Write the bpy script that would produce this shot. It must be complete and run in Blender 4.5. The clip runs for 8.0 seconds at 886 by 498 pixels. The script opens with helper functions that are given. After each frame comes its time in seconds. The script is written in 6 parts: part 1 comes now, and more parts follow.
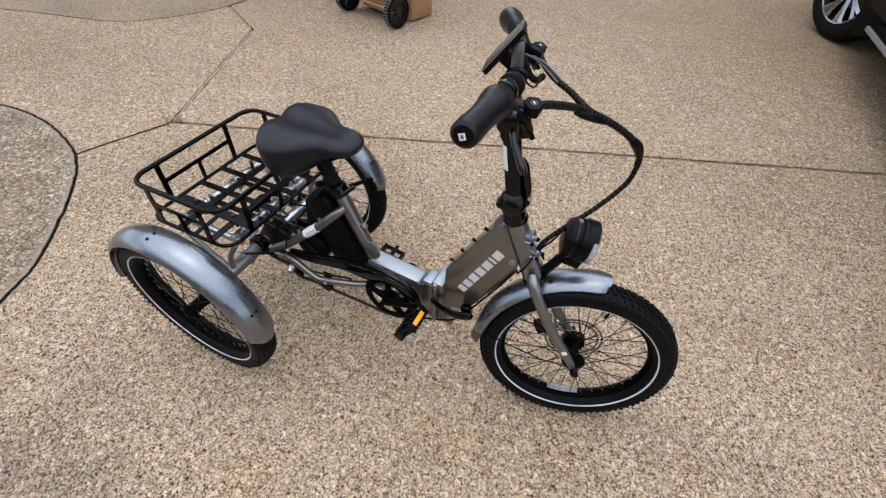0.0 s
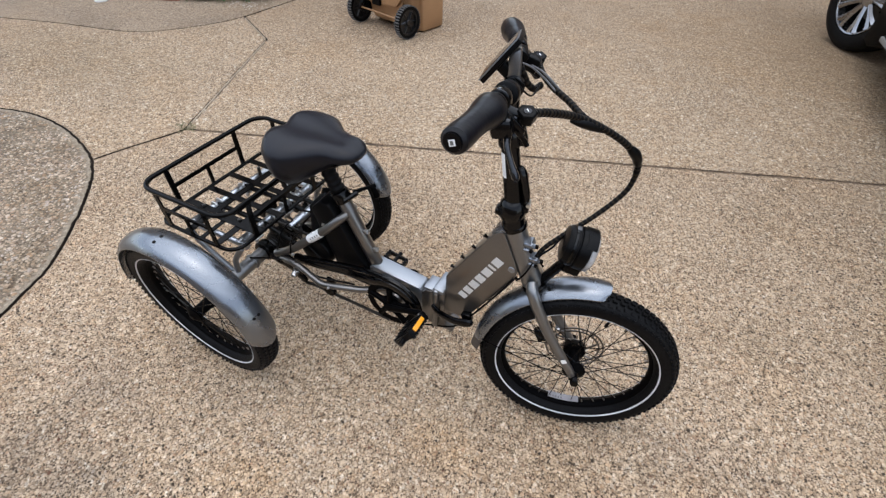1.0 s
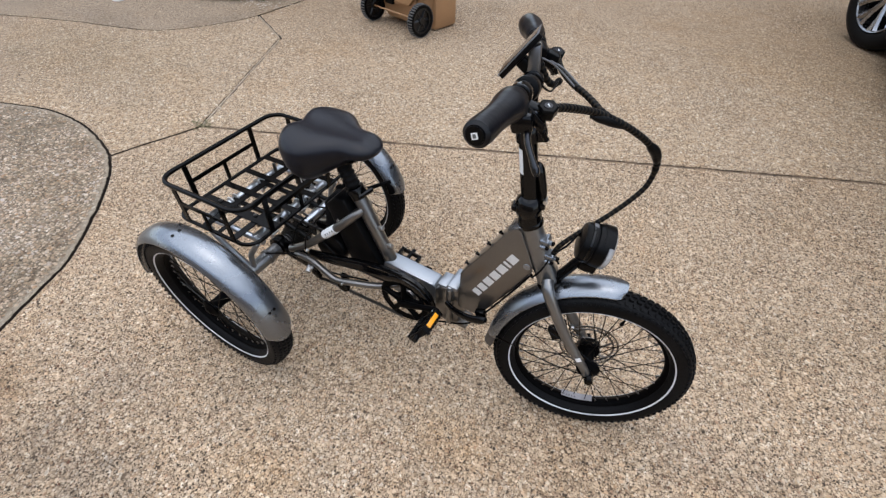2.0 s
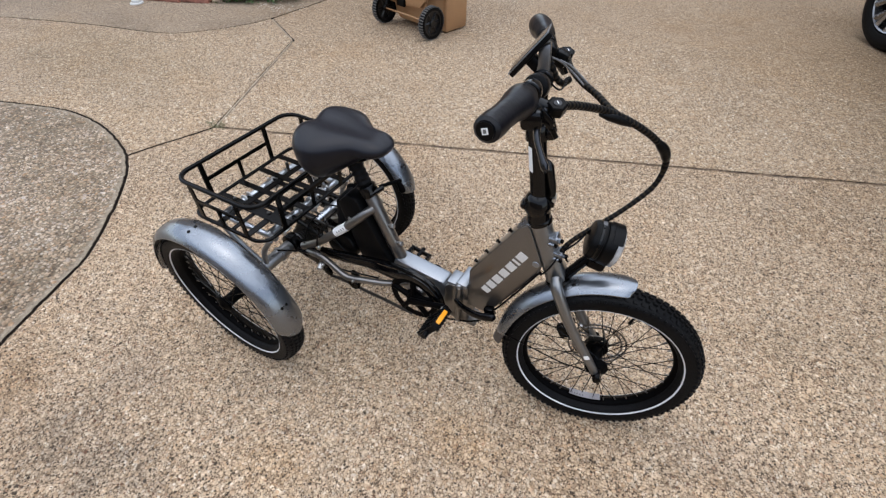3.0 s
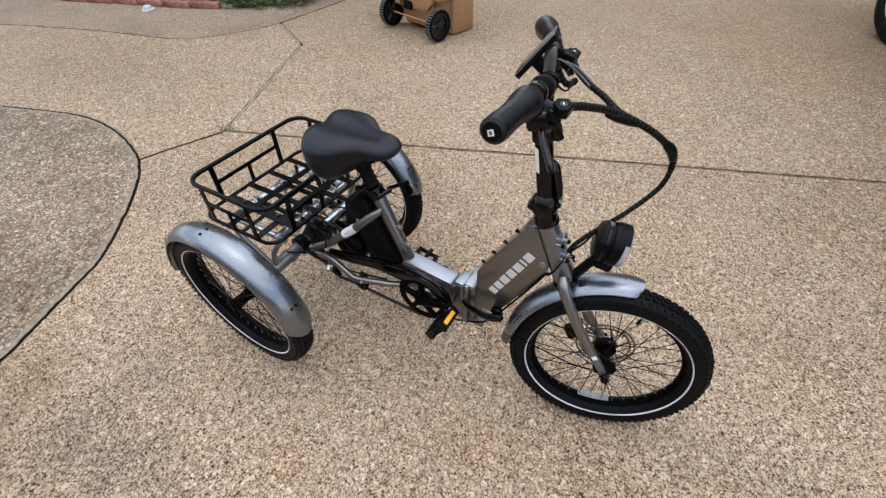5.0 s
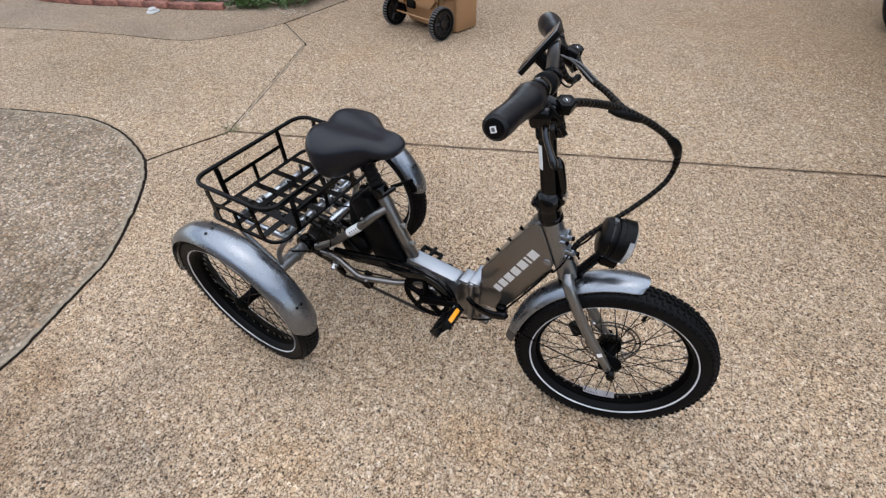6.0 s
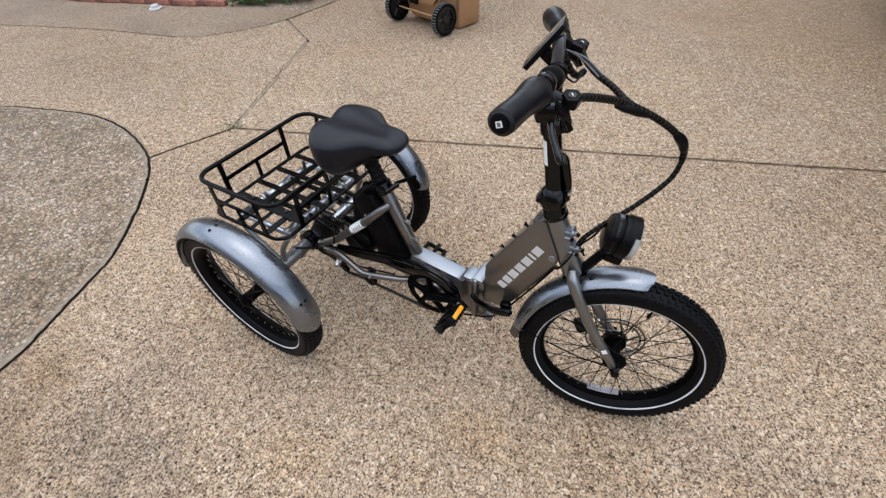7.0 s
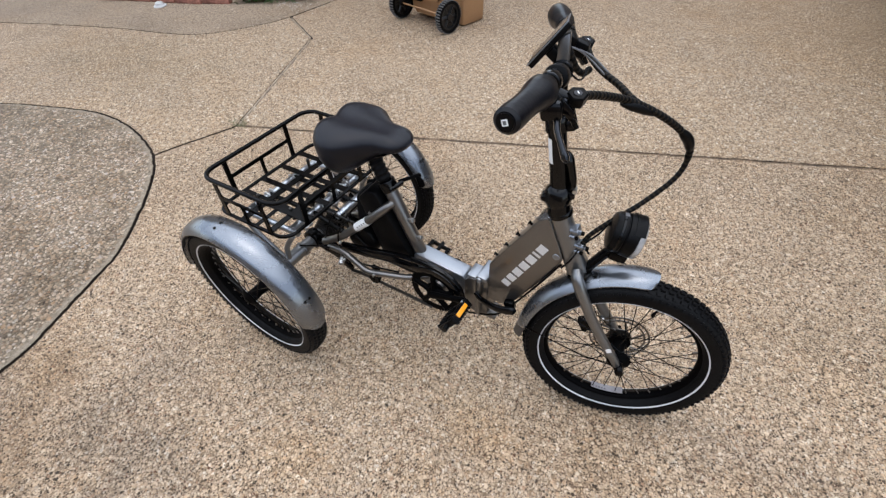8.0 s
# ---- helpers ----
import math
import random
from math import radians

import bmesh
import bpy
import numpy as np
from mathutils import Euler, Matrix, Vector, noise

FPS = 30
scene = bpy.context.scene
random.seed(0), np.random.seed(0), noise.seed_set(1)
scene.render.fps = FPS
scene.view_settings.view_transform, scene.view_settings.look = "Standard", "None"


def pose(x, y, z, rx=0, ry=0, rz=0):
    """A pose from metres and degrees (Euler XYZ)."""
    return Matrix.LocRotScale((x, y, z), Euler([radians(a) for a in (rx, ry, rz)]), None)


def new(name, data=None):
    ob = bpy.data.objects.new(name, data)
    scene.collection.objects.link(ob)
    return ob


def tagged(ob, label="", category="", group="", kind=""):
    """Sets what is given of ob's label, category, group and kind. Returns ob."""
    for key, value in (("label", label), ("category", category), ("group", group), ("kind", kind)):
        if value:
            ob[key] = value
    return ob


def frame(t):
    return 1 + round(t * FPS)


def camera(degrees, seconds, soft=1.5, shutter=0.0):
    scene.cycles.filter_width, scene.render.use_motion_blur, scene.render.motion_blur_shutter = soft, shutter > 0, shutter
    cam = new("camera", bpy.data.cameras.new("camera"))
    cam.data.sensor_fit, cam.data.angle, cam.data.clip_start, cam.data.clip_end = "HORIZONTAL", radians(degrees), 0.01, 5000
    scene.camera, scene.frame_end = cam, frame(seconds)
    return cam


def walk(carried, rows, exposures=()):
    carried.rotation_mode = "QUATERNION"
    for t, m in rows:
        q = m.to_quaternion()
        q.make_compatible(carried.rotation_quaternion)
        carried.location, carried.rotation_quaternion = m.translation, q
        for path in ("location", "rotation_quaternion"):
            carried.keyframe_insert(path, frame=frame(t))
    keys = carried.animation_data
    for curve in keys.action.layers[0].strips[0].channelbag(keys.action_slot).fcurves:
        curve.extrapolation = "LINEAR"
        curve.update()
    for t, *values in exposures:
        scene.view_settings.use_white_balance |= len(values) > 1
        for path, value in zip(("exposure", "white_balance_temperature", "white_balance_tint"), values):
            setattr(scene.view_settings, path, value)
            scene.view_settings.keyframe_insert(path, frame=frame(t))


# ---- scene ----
FOV = 89.41
cam = camera(FOV, 8.0, soft=1.3)


def eye(x, y, z, yaw, pitch, roll):
    """A camera pose: yaw from +y to the left, pitch up, roll counter-clockwise."""
    return pose(x, y, z, 0, 0, yaw) @ pose(0, 0, 0, 90 + pitch) @ pose(0, 0, 0, 0, 0, roll)


PATH = [
    (0.0, -0.0712, -0.7916, 1.3533, 23.484, -45.055, 2.748),
    (0.5, -0.0362, -0.7863, 1.3536, 24.905, -44.325, 2.327),
    (1.0, -0.0423, -0.7880, 1.3556, 25.491, -44.022, 2.048),
    (1.5, -0.0551, -0.7905, 1.3494, 26.168, -44.222, 1.772),
    (3.0, -0.0460, -0.8181, 1.3502, 28.672, -43.845, 0.784),
    (3.5, -0.0431, -0.8181, 1.3505, 28.959, -43.842, 0.521),
    (4.0, -0.0450, -0.8197, 1.3517, 29.239, -43.809, 0.358),
    (4.5, -0.0439, -0.8220, 1.3545, 29.599, -43.686, 0.081),
    (6.0, -0.0384, -0.8248, 1.3531, 30.958, -43.758, -1.407),
    (6.5, -0.0411, -0.8239, 1.3541, 31.174, -44.010, -1.659),
    (7.0, -0.0427, -0.8244, 1.3499, 31.439, -44.162, -1.795),
    (7.5, -0.0433, -0.8220, 1.3500, 31.666, -44.348, -1.971),
    (8.0, -0.0455, -0.8253, 1.3506, 32.006, -44.439, -2.058),
]
walk(cam, [(row[0], eye(*row[1:])) for row in PATH])

# ---- light ----
SUN_ELEVATION, SUN_TURN = radians(86), radians(335)
world = bpy.data.worlds.new("overcast_sky")
scene.world = world
world.use_nodes = True
wn = world.node_tree.nodes
wl = world.node_tree.links
sky = wn.new("ShaderNodeTexSky")
sky.sky_type, sky.sun_disc = "NISHITA", False
sky.sun_elevation, sky.sun_rotation = SUN_ELEVATION, SUN_TURN
grey = wn.new("ShaderNodeHueSaturation")
grey.inputs["Saturation"].default_value = 0.55
wl.new(sky.outputs["Color"], grey.inputs["Color"])
wl.new(grey.outputs["Color"], wn["Background"].inputs["Color"])
wn["Background"].inputs["Strength"].default_value = 0.15

sun = new("sun", bpy.data.lights.new("sun", "SUN"))
sun.data.energy, sun.data.angle, sun.data.color = 1.15, radians(116), (0.93, 0.97, 1.0)
sun.matrix_basis = Matrix.Translation((0, 0, 20)) @ Euler((math.pi / 2 - SUN_ELEVATION, 0, math.pi - SUN_TURN)).to_matrix().to_4x4()
scene.view_settings.exposure = 1.14


# ---- materials ----
def material(name, colour, rough=0.5, metal=0.0, grain=0.0, grain_scale=200.0, spread=0.0, spread_scale=6.0, coat=0.0, bump=0.0, bump_scale=300.0, rough_spread=0.0, shine=0.5):
    """A principled surface with fine grain, broad variation of tone and a fine relief."""
    m = bpy.data.materials.new(name)
    m.use_nodes = True
    n, l = m.node_tree.nodes, m.node_tree.links
    b = n["Principled BSDF"]
    b.inputs["Base Color"].default_value = (*colour, 1)
    b.inputs["Roughness"].default_value = rough
    b.inputs["Metallic"].default_value = metal
    b.inputs["Specular IOR Level"].default_value = shine
    b.inputs["Coat Weight"].default_value = coat
    b.inputs["Coat Roughness"].default_value = 0.10
    at = n.new("ShaderNodeTexCoord").outputs["Object"]
    value = None
    for size, strength in ((grain_scale, grain), (spread_scale, spread)):
        if strength:
            t = n.new("ShaderNodeTexNoise")
            t.inputs["Scale"].default_value, t.inputs["Detail"].default_value = size, 3
            l.new(at, t.inputs["Vector"])
            r = n.new("ShaderNodeMapRange")
            r.inputs["From Min"].default_value, r.inputs["From Max"].default_value = 0.3, 0.7
            r.inputs["To Min"].default_value, r.inputs["To Max"].default_value = 1 - strength, 1 + strength
            l.new(t.outputs["Fac"], r.inputs["Value"])
            if value is None:
                value = r.outputs["Result"]
            else:
                mul = n.new("ShaderNodeMath")
                mul.operation = "MULTIPLY"
                l.new(value, mul.inputs[0])
                l.new(r.outputs["Result"], mul.inputs[1])
                value = mul.outputs[0]
    if value is not None:
        h = n.new("ShaderNodeHueSaturation")
        h.inputs["Color"].default_value = (*colour, 1)
        l.new(value, h.inputs["Value"])
        l.new(h.outputs["Color"], b.inputs["Base Color"])
    if rough_spread:
        t = n.new("ShaderNodeTexNoise")
        t.inputs["Scale"].default_value, t.inputs["Detail"].default_value = 14, 4
        l.new(at, t.inputs["Vector"])
        r = n.new("ShaderNodeMapRange")
        r.inputs["To Min"].default_value, r.inputs["To Max"].default_value = rough - rough_spread, rough + rough_spread
        l.new(t.outputs["Fac"], r.inputs["Value"])
        l.new(r.outputs["Result"], b.inputs["Roughness"])
    if bump:
        t = n.new("ShaderNodeTexNoise")
        t.inputs["Scale"].default_value, t.inputs["Detail"].default_value = bump_scale, 2
        l.new(at, t.inputs["Vector"])
        k = n.new("ShaderNodeBump")
        k.inputs["Strength"].default_value, k.inputs["Distance"].default_value = bump, 0.001
        l.new(t.outputs["Fac"], k.inputs["Height"])
        l.new(k.outputs["Normal"], b.inputs["Normal"])
    return m


def aggregate(name, low, high, scale, odd, pits, speckle, stains, rim=None, spots=(), stones=None):
    """Washed pebbles in cement: pebbles between two tones, some of an odd colour, scattered dark pits, fine speckle, broad stains and single spots.
    stones: tones for loose-set pebbles, one picked for each pebble of the mesh."""
    m = bpy.data.materials.new(name)
    m.use_nodes = True
    n, l = m.node_tree.nodes, m.node_tree.links
    b = n["Principled BSDF"]
    at = n.new("ShaderNodeTexCoord").outputs["Object"]

    def noise_of(size, detail=2.0, rough=0.5):
        t = n.new("ShaderNodeTexNoise")
        t.inputs["Scale"].default_value, t.inputs["Detail"].default_value, t.inputs["Roughness"].default_value = size, detail, rough
        l.new(at, t.inputs["Vector"])
        return t

    def ranged(value, a, c, lo, hi):
        r = n.new("ShaderNodeMapRange")
        r.inputs["From Min"].default_value, r.inputs["From Max"].default_value = a, c
        r.inputs["To Min"].default_value, r.inputs["To Max"].default_value = lo, hi
        l.new(value, r.inputs["Value"])
        return r

    def blend(factor, a, c, kind="MIX"):
        x = n.new("ShaderNodeMix")
        x.data_type, x.blend_type = "RGBA", kind
        l.new(factor, x.inputs["Factor"])
        for key, v in (("A", a), ("B", c)):
            if isinstance(v, tuple):
                x.inputs[key].default_value = (*v, 1)
            else:
                l.new(v, x.inputs[key])
        return x.outputs["Result"]

    def cells(size, bend):
        warp = n.new("ShaderNodeVectorMath")
        warp.operation = "MULTIPLY_ADD"
        l.new(noise_of(size * 1.3, 3).outputs["Color"], warp.inputs[0])
        warp.inputs[1].default_value = (bend / size,) * 3
        l.new(at, warp.inputs[2])
        v = n.new("ShaderNodeTexVoronoi")
        v.inputs["Scale"].default_value = size
        l.new(warp.outputs[0], v.inputs["Vector"])
        c = n.new("ShaderNodeSeparateColor")
        l.new(v.outputs["Color"], c.inputs["Color"])
        return v.outputs["Distance"], c

    far, pick = cells(scale, 1.6)
    colour = blend(pick.outputs["Red"], low, high)
    if stones:
        ramp = n.new("ShaderNodeValToRGB")
        ramp.color_ramp.interpolation = "CONSTANT"
        total = sum(share for share, tone in stones)
        run = 0.0
        for i, (share, tone) in enumerate(stones):
            stop = ramp.color_ramp.elements[i] if i < 2 else ramp.color_ramp.elements.new(run / total)
            stop.position, stop.color = run / total, (*tone, 1)
            run += share
        l.new(n.new("ShaderNodeNewGeometry").outputs["Random Per Island"], ramp.inputs["Fac"])
        colour = ramp.outputs["Color"]
    for tone, share in odd if not stones else ():
        colour = blend(ranged(pick.outputs["Green"], share[0], share[0] + 0.001, 0.0, share[1]).outputs["Result"], colour, tone)
    # a soft seam round each pebble, crevice shade put into its colour
    if not stones:
        colour = blend(ranged(far, 0.35, 0.75, 0.0, 0.45).outputs["Result"], colour, tuple(v * 0.62 for v in low))
    fine = noise_of(scale * 2.6, 2)
    colour = blend(ranged(fine.outputs["Fac"], 0.34, 0.66, speckle, 0.0).outputs["Result"], colour, tuple(v * 0.45 for v in low))
    crowd = noise_of(3.1, 3)
    holes = None
    for size, share, wide, tone in pits:
        d, p = cells(size, 1.3)
        limit = ranged(p.outputs["Blue"], share, 1.0, 0.0, wide)
        thin = ranged(crowd.outputs["Fac"], 0.3, 0.7, 0.88, 1.12)
        times = n.new("ShaderNodeMath")
        times.operation = "MULTIPLY"
        l.new(limit.outputs["Result"], times.inputs[0])
        l.new(thin.outputs["Result"], times.inputs[1])
        gap = n.new("ShaderNodeMath")
        gap.operation = "SUBTRACT"
        l.new(times.outputs[0], gap.inputs[0])
        l.new(d, gap.inputs[1])
        hole = ranged(gap.outputs[0], -0.02, 0.10, 0.0, 1.0).outputs["Result"]
        colour = blend(hole, colour, tone)
        if holes is None:
            holes = hole
    for size, detail, a, c, tint in stains:
        colour = blend(ranged(noise_of(size, detail, 0.62).outputs["Fac"], a, c, 0.0, 1.0).outputs["Result"], colour, tint, "MULTIPLY")
    # single stains and darkened spots with frayed borders
    for x, y, wide, deep, tint in spots:
        shift = n.new("ShaderNodeVectorMath")
        shift.operation = "MULTIPLY_ADD"
        l.new(at, shift.inputs[0])
        shift.inputs[1].default_value, shift.inputs[2].default_value = (1 / wide, 1 / deep, 0.0), (-x / wide, -y / deep, 0.0)
        reach = n.new("ShaderNodeVectorMath")
        reach.operation = "LENGTH"
        l.new(shift.outputs[0], reach.inputs[0])
        fray = n.new("ShaderNodeMath")
        fray.operation = "MULTIPLY_ADD"
        l.new(noise_of(7.0, 6, 0.7).outputs["Fac"], fray.inputs[0])
        fray.inputs[1].default_value = 2.2
        l.new(reach.outputs["Value"], fray.inputs[2])
        colour = blend(ranged(fray.outputs[0], 1.35, 2.05, 1.0, 0.0).outputs["Result"], colour, tint, "MULTIPLY")
    if rim:
        # a smoother trowelled margin that frays into the pebbles
        border = n.new("ShaderNodeAttribute")
        border.attribute_name = "margin"
        fray = n.new("ShaderNodeMath")
        fray.operation = "MULTIPLY_ADD"
        l.new(noise_of(16.0, 6, 0.75).outputs["Fac"], fray.inputs[0])
        fray.inputs[1].default_value = 1.7
        l.new(border.outputs["Fac"], fray.inputs[2])
        colour = blend(ranged(fray.outputs[0], 1.25, 1.75, 0.0, 0.45).outputs["Result"], colour, rim)
    l.new(colour, b.inputs["Base Color"])
    b.inputs["Roughness"].default_value = 0.75
    b.inputs["Specular IOR Level"].default_value = 0.3
    k = n.new("ShaderNodeBump")
    k.invert = True
    k.inputs["Strength"].default_value, k.inputs["Distance"].default_value = 0.7, 0.003
    if holes is None:
        l.new(fine.outputs["Fac"], k.inputs["Height"])
        k.inputs["Strength"].default_value = 0.3
    else:
        # pits sink and pebbles stand up from their seams
        deep = n.new("ShaderNodeMath")
        deep.operation = "MULTIPLY_ADD"
        l.new(far, deep.inputs[0])
        deep.inputs[1].default_value = 0.9
        l.new(holes, deep.inputs[2])
        l.new(deep.outputs[0], k.inputs["Height"])
    l.new(k.outputs["Normal"], b.inputs["Normal"])
    return m


WORN = [(40.0, 2, 0.42, 0.60, (0.76, 0.735, 0.71)), (0.55, 4, 0.50, 0.75, (0.88, 0.88, 0.89)), (2.3, 6, 0.54, 0.70, (0.87, 0.86, 0.84)), (1.7, 4, 0.48, 0.74, (1.0, 0.945, 0.875)), (8.0, 5, 0.55, 0.72, (0.86, 0.84, 0.82))]
# first two tones paint in the shade of small holes; the rest are clumps
DARK_PITS = [(118, 0.30, 0.50, (0.060, 0.038, 0.022)), (185, 0.25, 0.56, (0.13, 0.085, 0.050)), (44, 0.62, 0.46, (0.76, 0.64, 0.49)), (38, 0.66, 0.44, (0.19, 0.13, 0.085))]
# grey weathering and rusty tints on the near slab, a browner spot by the car
SPOTS = [(-1.20, -0.84, 0.30, 0.15, (0.80, 0.82, 0.85)), (-1.30, -0.62, 0.26, 0.12, (0.86, 0.87, 0.89)), (-1.02, -0.98, 0.24, 0.13, (0.80, 0.80, 0.81)), (-1.66, -0.84, 0.20, 0.14, (1.0, 0.95, 0.88)), (-1.72, -1.02, 0.55, 0.34, (0.84, 0.82, 0.80)),
         (-0.72, -0.62, 0.18, 0.12, (1.0, 0.95, 0.88)), (0.42, 0.02, 0.28, 0.15, (0.88, 0.88, 0.89)), (0.55, 0.58, 0.24, 0.18, (0.89, 0.89, 0.88)), (1.3, 3.9, 1.9, 1.6, (0.93, 0.89, 0.82)), (-0.28, -0.28, 0.20, 0.11, (1.0, 0.95, 0.88)),
         # side slab weathering; the last two tints paint in the view's darker bottom corners
         (-4.1, 0.95, 1.5, 0.75, (0.88, 0.88, 0.86)), (-1.55, -1.05, 0.95, 0.55, (0.83, 0.825, 0.82)), (0.75, -0.10, 0.40, 0.34, (0.90, 0.90, 0.90))]
DRIVE_STONES = [(36, (0.647, 0.487, 0.331)), (28, (0.696, 0.536, 0.375)), (8, (0.722, 0.586, 0.434)), (11, (0.542, 0.394, 0.258)), (8, (0.653, 0.457, 0.292)), (6, (0.581, 0.482, 0.373)), (1, (0.745, 0.646, 0.511)), (3, (0.45, 0.288, 0.185))]
MIXED_STONES = [(30, (0.574, 0.436, 0.294)), (22, (0.637, 0.495, 0.346)), (9, (0.716, 0.602, 0.453)), (14, (0.449, 0.324, 0.209)), (7, (0.574, 0.398, 0.248)), (6, (0.516, 0.44, 0.349)), (3, (0.767, 0.682, 0.546)), (9, (0.248, 0.181, 0.121)), (6, (0.172, 0.128, 0.088))]
CHIP_STONES = [(40, (0.075, 0.052, 0.035)), (30, (0.050, 0.037, 0.026)), (18, (0.15, 0.105, 0.07)), (12, (0.14, 0.065, 0.038))]
PATCH_STONES = [(26, (0.48, 0.36, 0.252)), (22, (0.577, 0.447, 0.329)), (14, (0.662, 0.543, 0.427)), (12, (0.356, 0.256, 0.173)), (7, (0.518, 0.44, 0.378)), (3, (0.756, 0.647, 0.538)), (7, (0.254, 0.182, 0.125)), (7, (0.468, 0.313, 0.193))]
M_DRIVE = aggregate("washed_aggregate_tan", (0.39, 0.280, 0.179), (0.69, 0.540, 0.388), 104, [((0.58, 0.36, 0.19), (0.79, 0.6)), ((0.82, 0.70, 0.55), (0.88, 0.7)), ((0.28, 0.18, 0.11), (0.96, 0.9))], DARK_PITS, 0.65, WORN, spots=SPOTS)
M_CHIP = aggregate("dark_stone_chips", (0.390, 0.277, 0.174), (0.725, 0.567, 0.400), 104, [], [], 0.2, WORN, stones=CHIP_STONES)
M_MIXED = aggregate("washed_pebbles_mixed", (0.390, 0.277, 0.174), (0.725, 0.567, 0.400), 104, [], [], 0.35, WORN, spots=SPOTS, stones=MIXED_STONES)
M_PEBBLE = aggregate("washed_pebbles_tan", (0.390, 0.277, 0.174), (0.725, 0.567, 0.400), 104, [], [], 0.35, WORN, spots=SPOTS, stones=DRIVE_STONES)
# one broad darker tint at the near end of the patch
PATCH_SPOTS = [(-2.15, -0.85, 0.62, 0.50, (0.80, 0.79, 0.77))]
GREYED = WORN + [(17.0, 5, 0.50, 0.62, (0.82, 0.79, 0.75)), (4.5, 5, 0.46, 0.60, (0.82, 0.80, 0.76)), (1.7, 4, 0.52, 0.66, (0.89, 0.91, 0.95))]
M_PATCH = aggregate("washed_aggregate_grey", (0.235, 0.182, 0.125), (0.44, 0.365, 0.272), 62, [((0.60, 0.53, 0.44), (0.86, 0.8)), ((0.15, 0.11, 0.07), (0.92, 0.8))],
                    [(60, 0.34, 0.52, (0.085, 0.058, 0.034)), (120, 0.30, 0.55, (0.12, 0.085, 0.055)), (30, 0.66, 0.44, (0.52, 0.47, 0.40))], 0.65, GREYED, rim=(0.36, 0.300, 0.225), spots=PATCH_SPOTS)
M_PATCH_PEBBLE = aggregate("washed_pebbles_grey", (0.235, 0.182, 0.125), (0.44, 0.365, 0.272), 62, [], [], 0.35, GREYED, spots=PATCH_SPOTS, stones=PATCH_STONES)
M_WALK = aggregate("worn_aggregate_pale", (0.37, 0.280, 0.195), (0.50, 0.390, 0.282), 105, [((0.47, 0.40, 0.315), (0.88, 0.7)), ((0.20, 0.15, 0.11), (0.96, 0.8))], [(100, 0.60, 0.50, (0.07, 0.05, 0.033)), (190, 0.45, 0.55, (0.13, 0.095, 0.065)), (36, 0.80, 0.42, (0.56, 0.47, 0.36)), (30, 0.84, 0.44, (0.20, 0.14, 0.095))], 0.5,
                   WORN + [(1.1, 5, 0.50, 0.62, (0.88, 0.88, 0.89))])
M_SOIL = material("dark_joint_filler", (0.024, 0.015, 0.009), 0.95, grain=0.5, grain_scale=90, bump=0.6)
M_PAINT = material("gunmetal_paint", (0.170, 0.162, 0.153), 0.34, 0.92, grain=0.10, grain_scale=900, spread=0.05, coat=0.45, rough_spread=0.06)
M_FENDER = material("satin_grey_metal", (0.208, 0.226, 0.252), 0.27, 0.93, grain=0.08, grain_scale=700, spread=0.08, spread_scale=9, coat=0.28, rough_spread=0.12)
M_SILVER = material("silver_paint_and_bright_tube", (0.265, 0.285, 0.312), 0.33, 0.88, grain=0.08, grain_scale=600, coat=0.2, rough_spread=0.06)
M_FORK = material("grey_fork_paint", (0.19, 0.193, 0.196), 0.36, 0.9, grain=0.10, grain_scale=900, spread=0.05, coat=0.5, rough_spread=0.06)
M_RUBBER = material("tyre_rubber", (0.0042, 0.0042, 0.0046), 0.50, grain=0.25, grain_scale=120, spread=0.3, bump=0.35, bump_scale=500, shine=0.09)
M_BLACK = material("black_powder_coat", (0.0016, 0.0015, 0.0015), 0.22, 0.0, grain=0.2, grain_scale=400, bump=0.08, bump_scale=900, rough_spread=0.06, shine=0.13)
M_GLOSS = material("black_gloss_metal", (0.0010, 0.0010, 0.0012), 0.13, 0.0, grain=0.1, coat=0.05, shine=0.26)
M_PLASTIC = material("black_plastic", (0.0018, 0.0018, 0.0021), 0.34, grain=0.2, grain_scale=300, bump=0.2, bump_scale=800, shine=0.12)
M_VINYL = material("black_vinyl", (0.0052, 0.0056, 0.0094), 0.34, grain=0.15, grain_scale=300, spread=0.2, spread_scale=14, bump=0.20, bump_scale=1400, rough_spread=0.08, shine=0.26)
M_GRIP = material("creased_grip_rubber", (0.0036, 0.0038, 0.0058), 0.36, grain=0.15, grain_scale=300, spread=0.3, spread_scale=20, bump=0.45, bump_scale=75, rough_spread=0.10, shine=0.24)
M_DEEP = material("matt_black_finish", (0.0016, 0.0016, 0.0018), 0.5, grain=0.2, grain_scale=300, bump=0.15, bump_scale=700, shine=0.03)
M_FLAP = material("dark_brown_flap", (0.075, 0.062, 0.052), 0.55, 0.2, grain=0.15, spread=0.2, spread_scale=12)
M_LEVER = material("dark_lever_metal", (0.034, 0.036, 0.040), 0.24, 0.9, grain=0.1, rough_spread=0.06)
M_SHEET = material("translucent_label", (0.24, 0.225, 0.235), 0.35, grain=0.1, spread=0.3, spread_scale=30)
M_STEEL = material("bright_steel", (0.55, 0.55, 0.55), 0.3, 1.0, grain=0.1, rough_spread=0.08)
M_BARE = material("bare_pale_metal", (0.50, 0.525, 0.56), 0.30, 1.0, grain=0.08, rough_spread=0.08)
M_CHAIN = material("oiled_chain_steel", (0.06, 0.057, 0.054), 0.4, 0.9, grain=0.3)
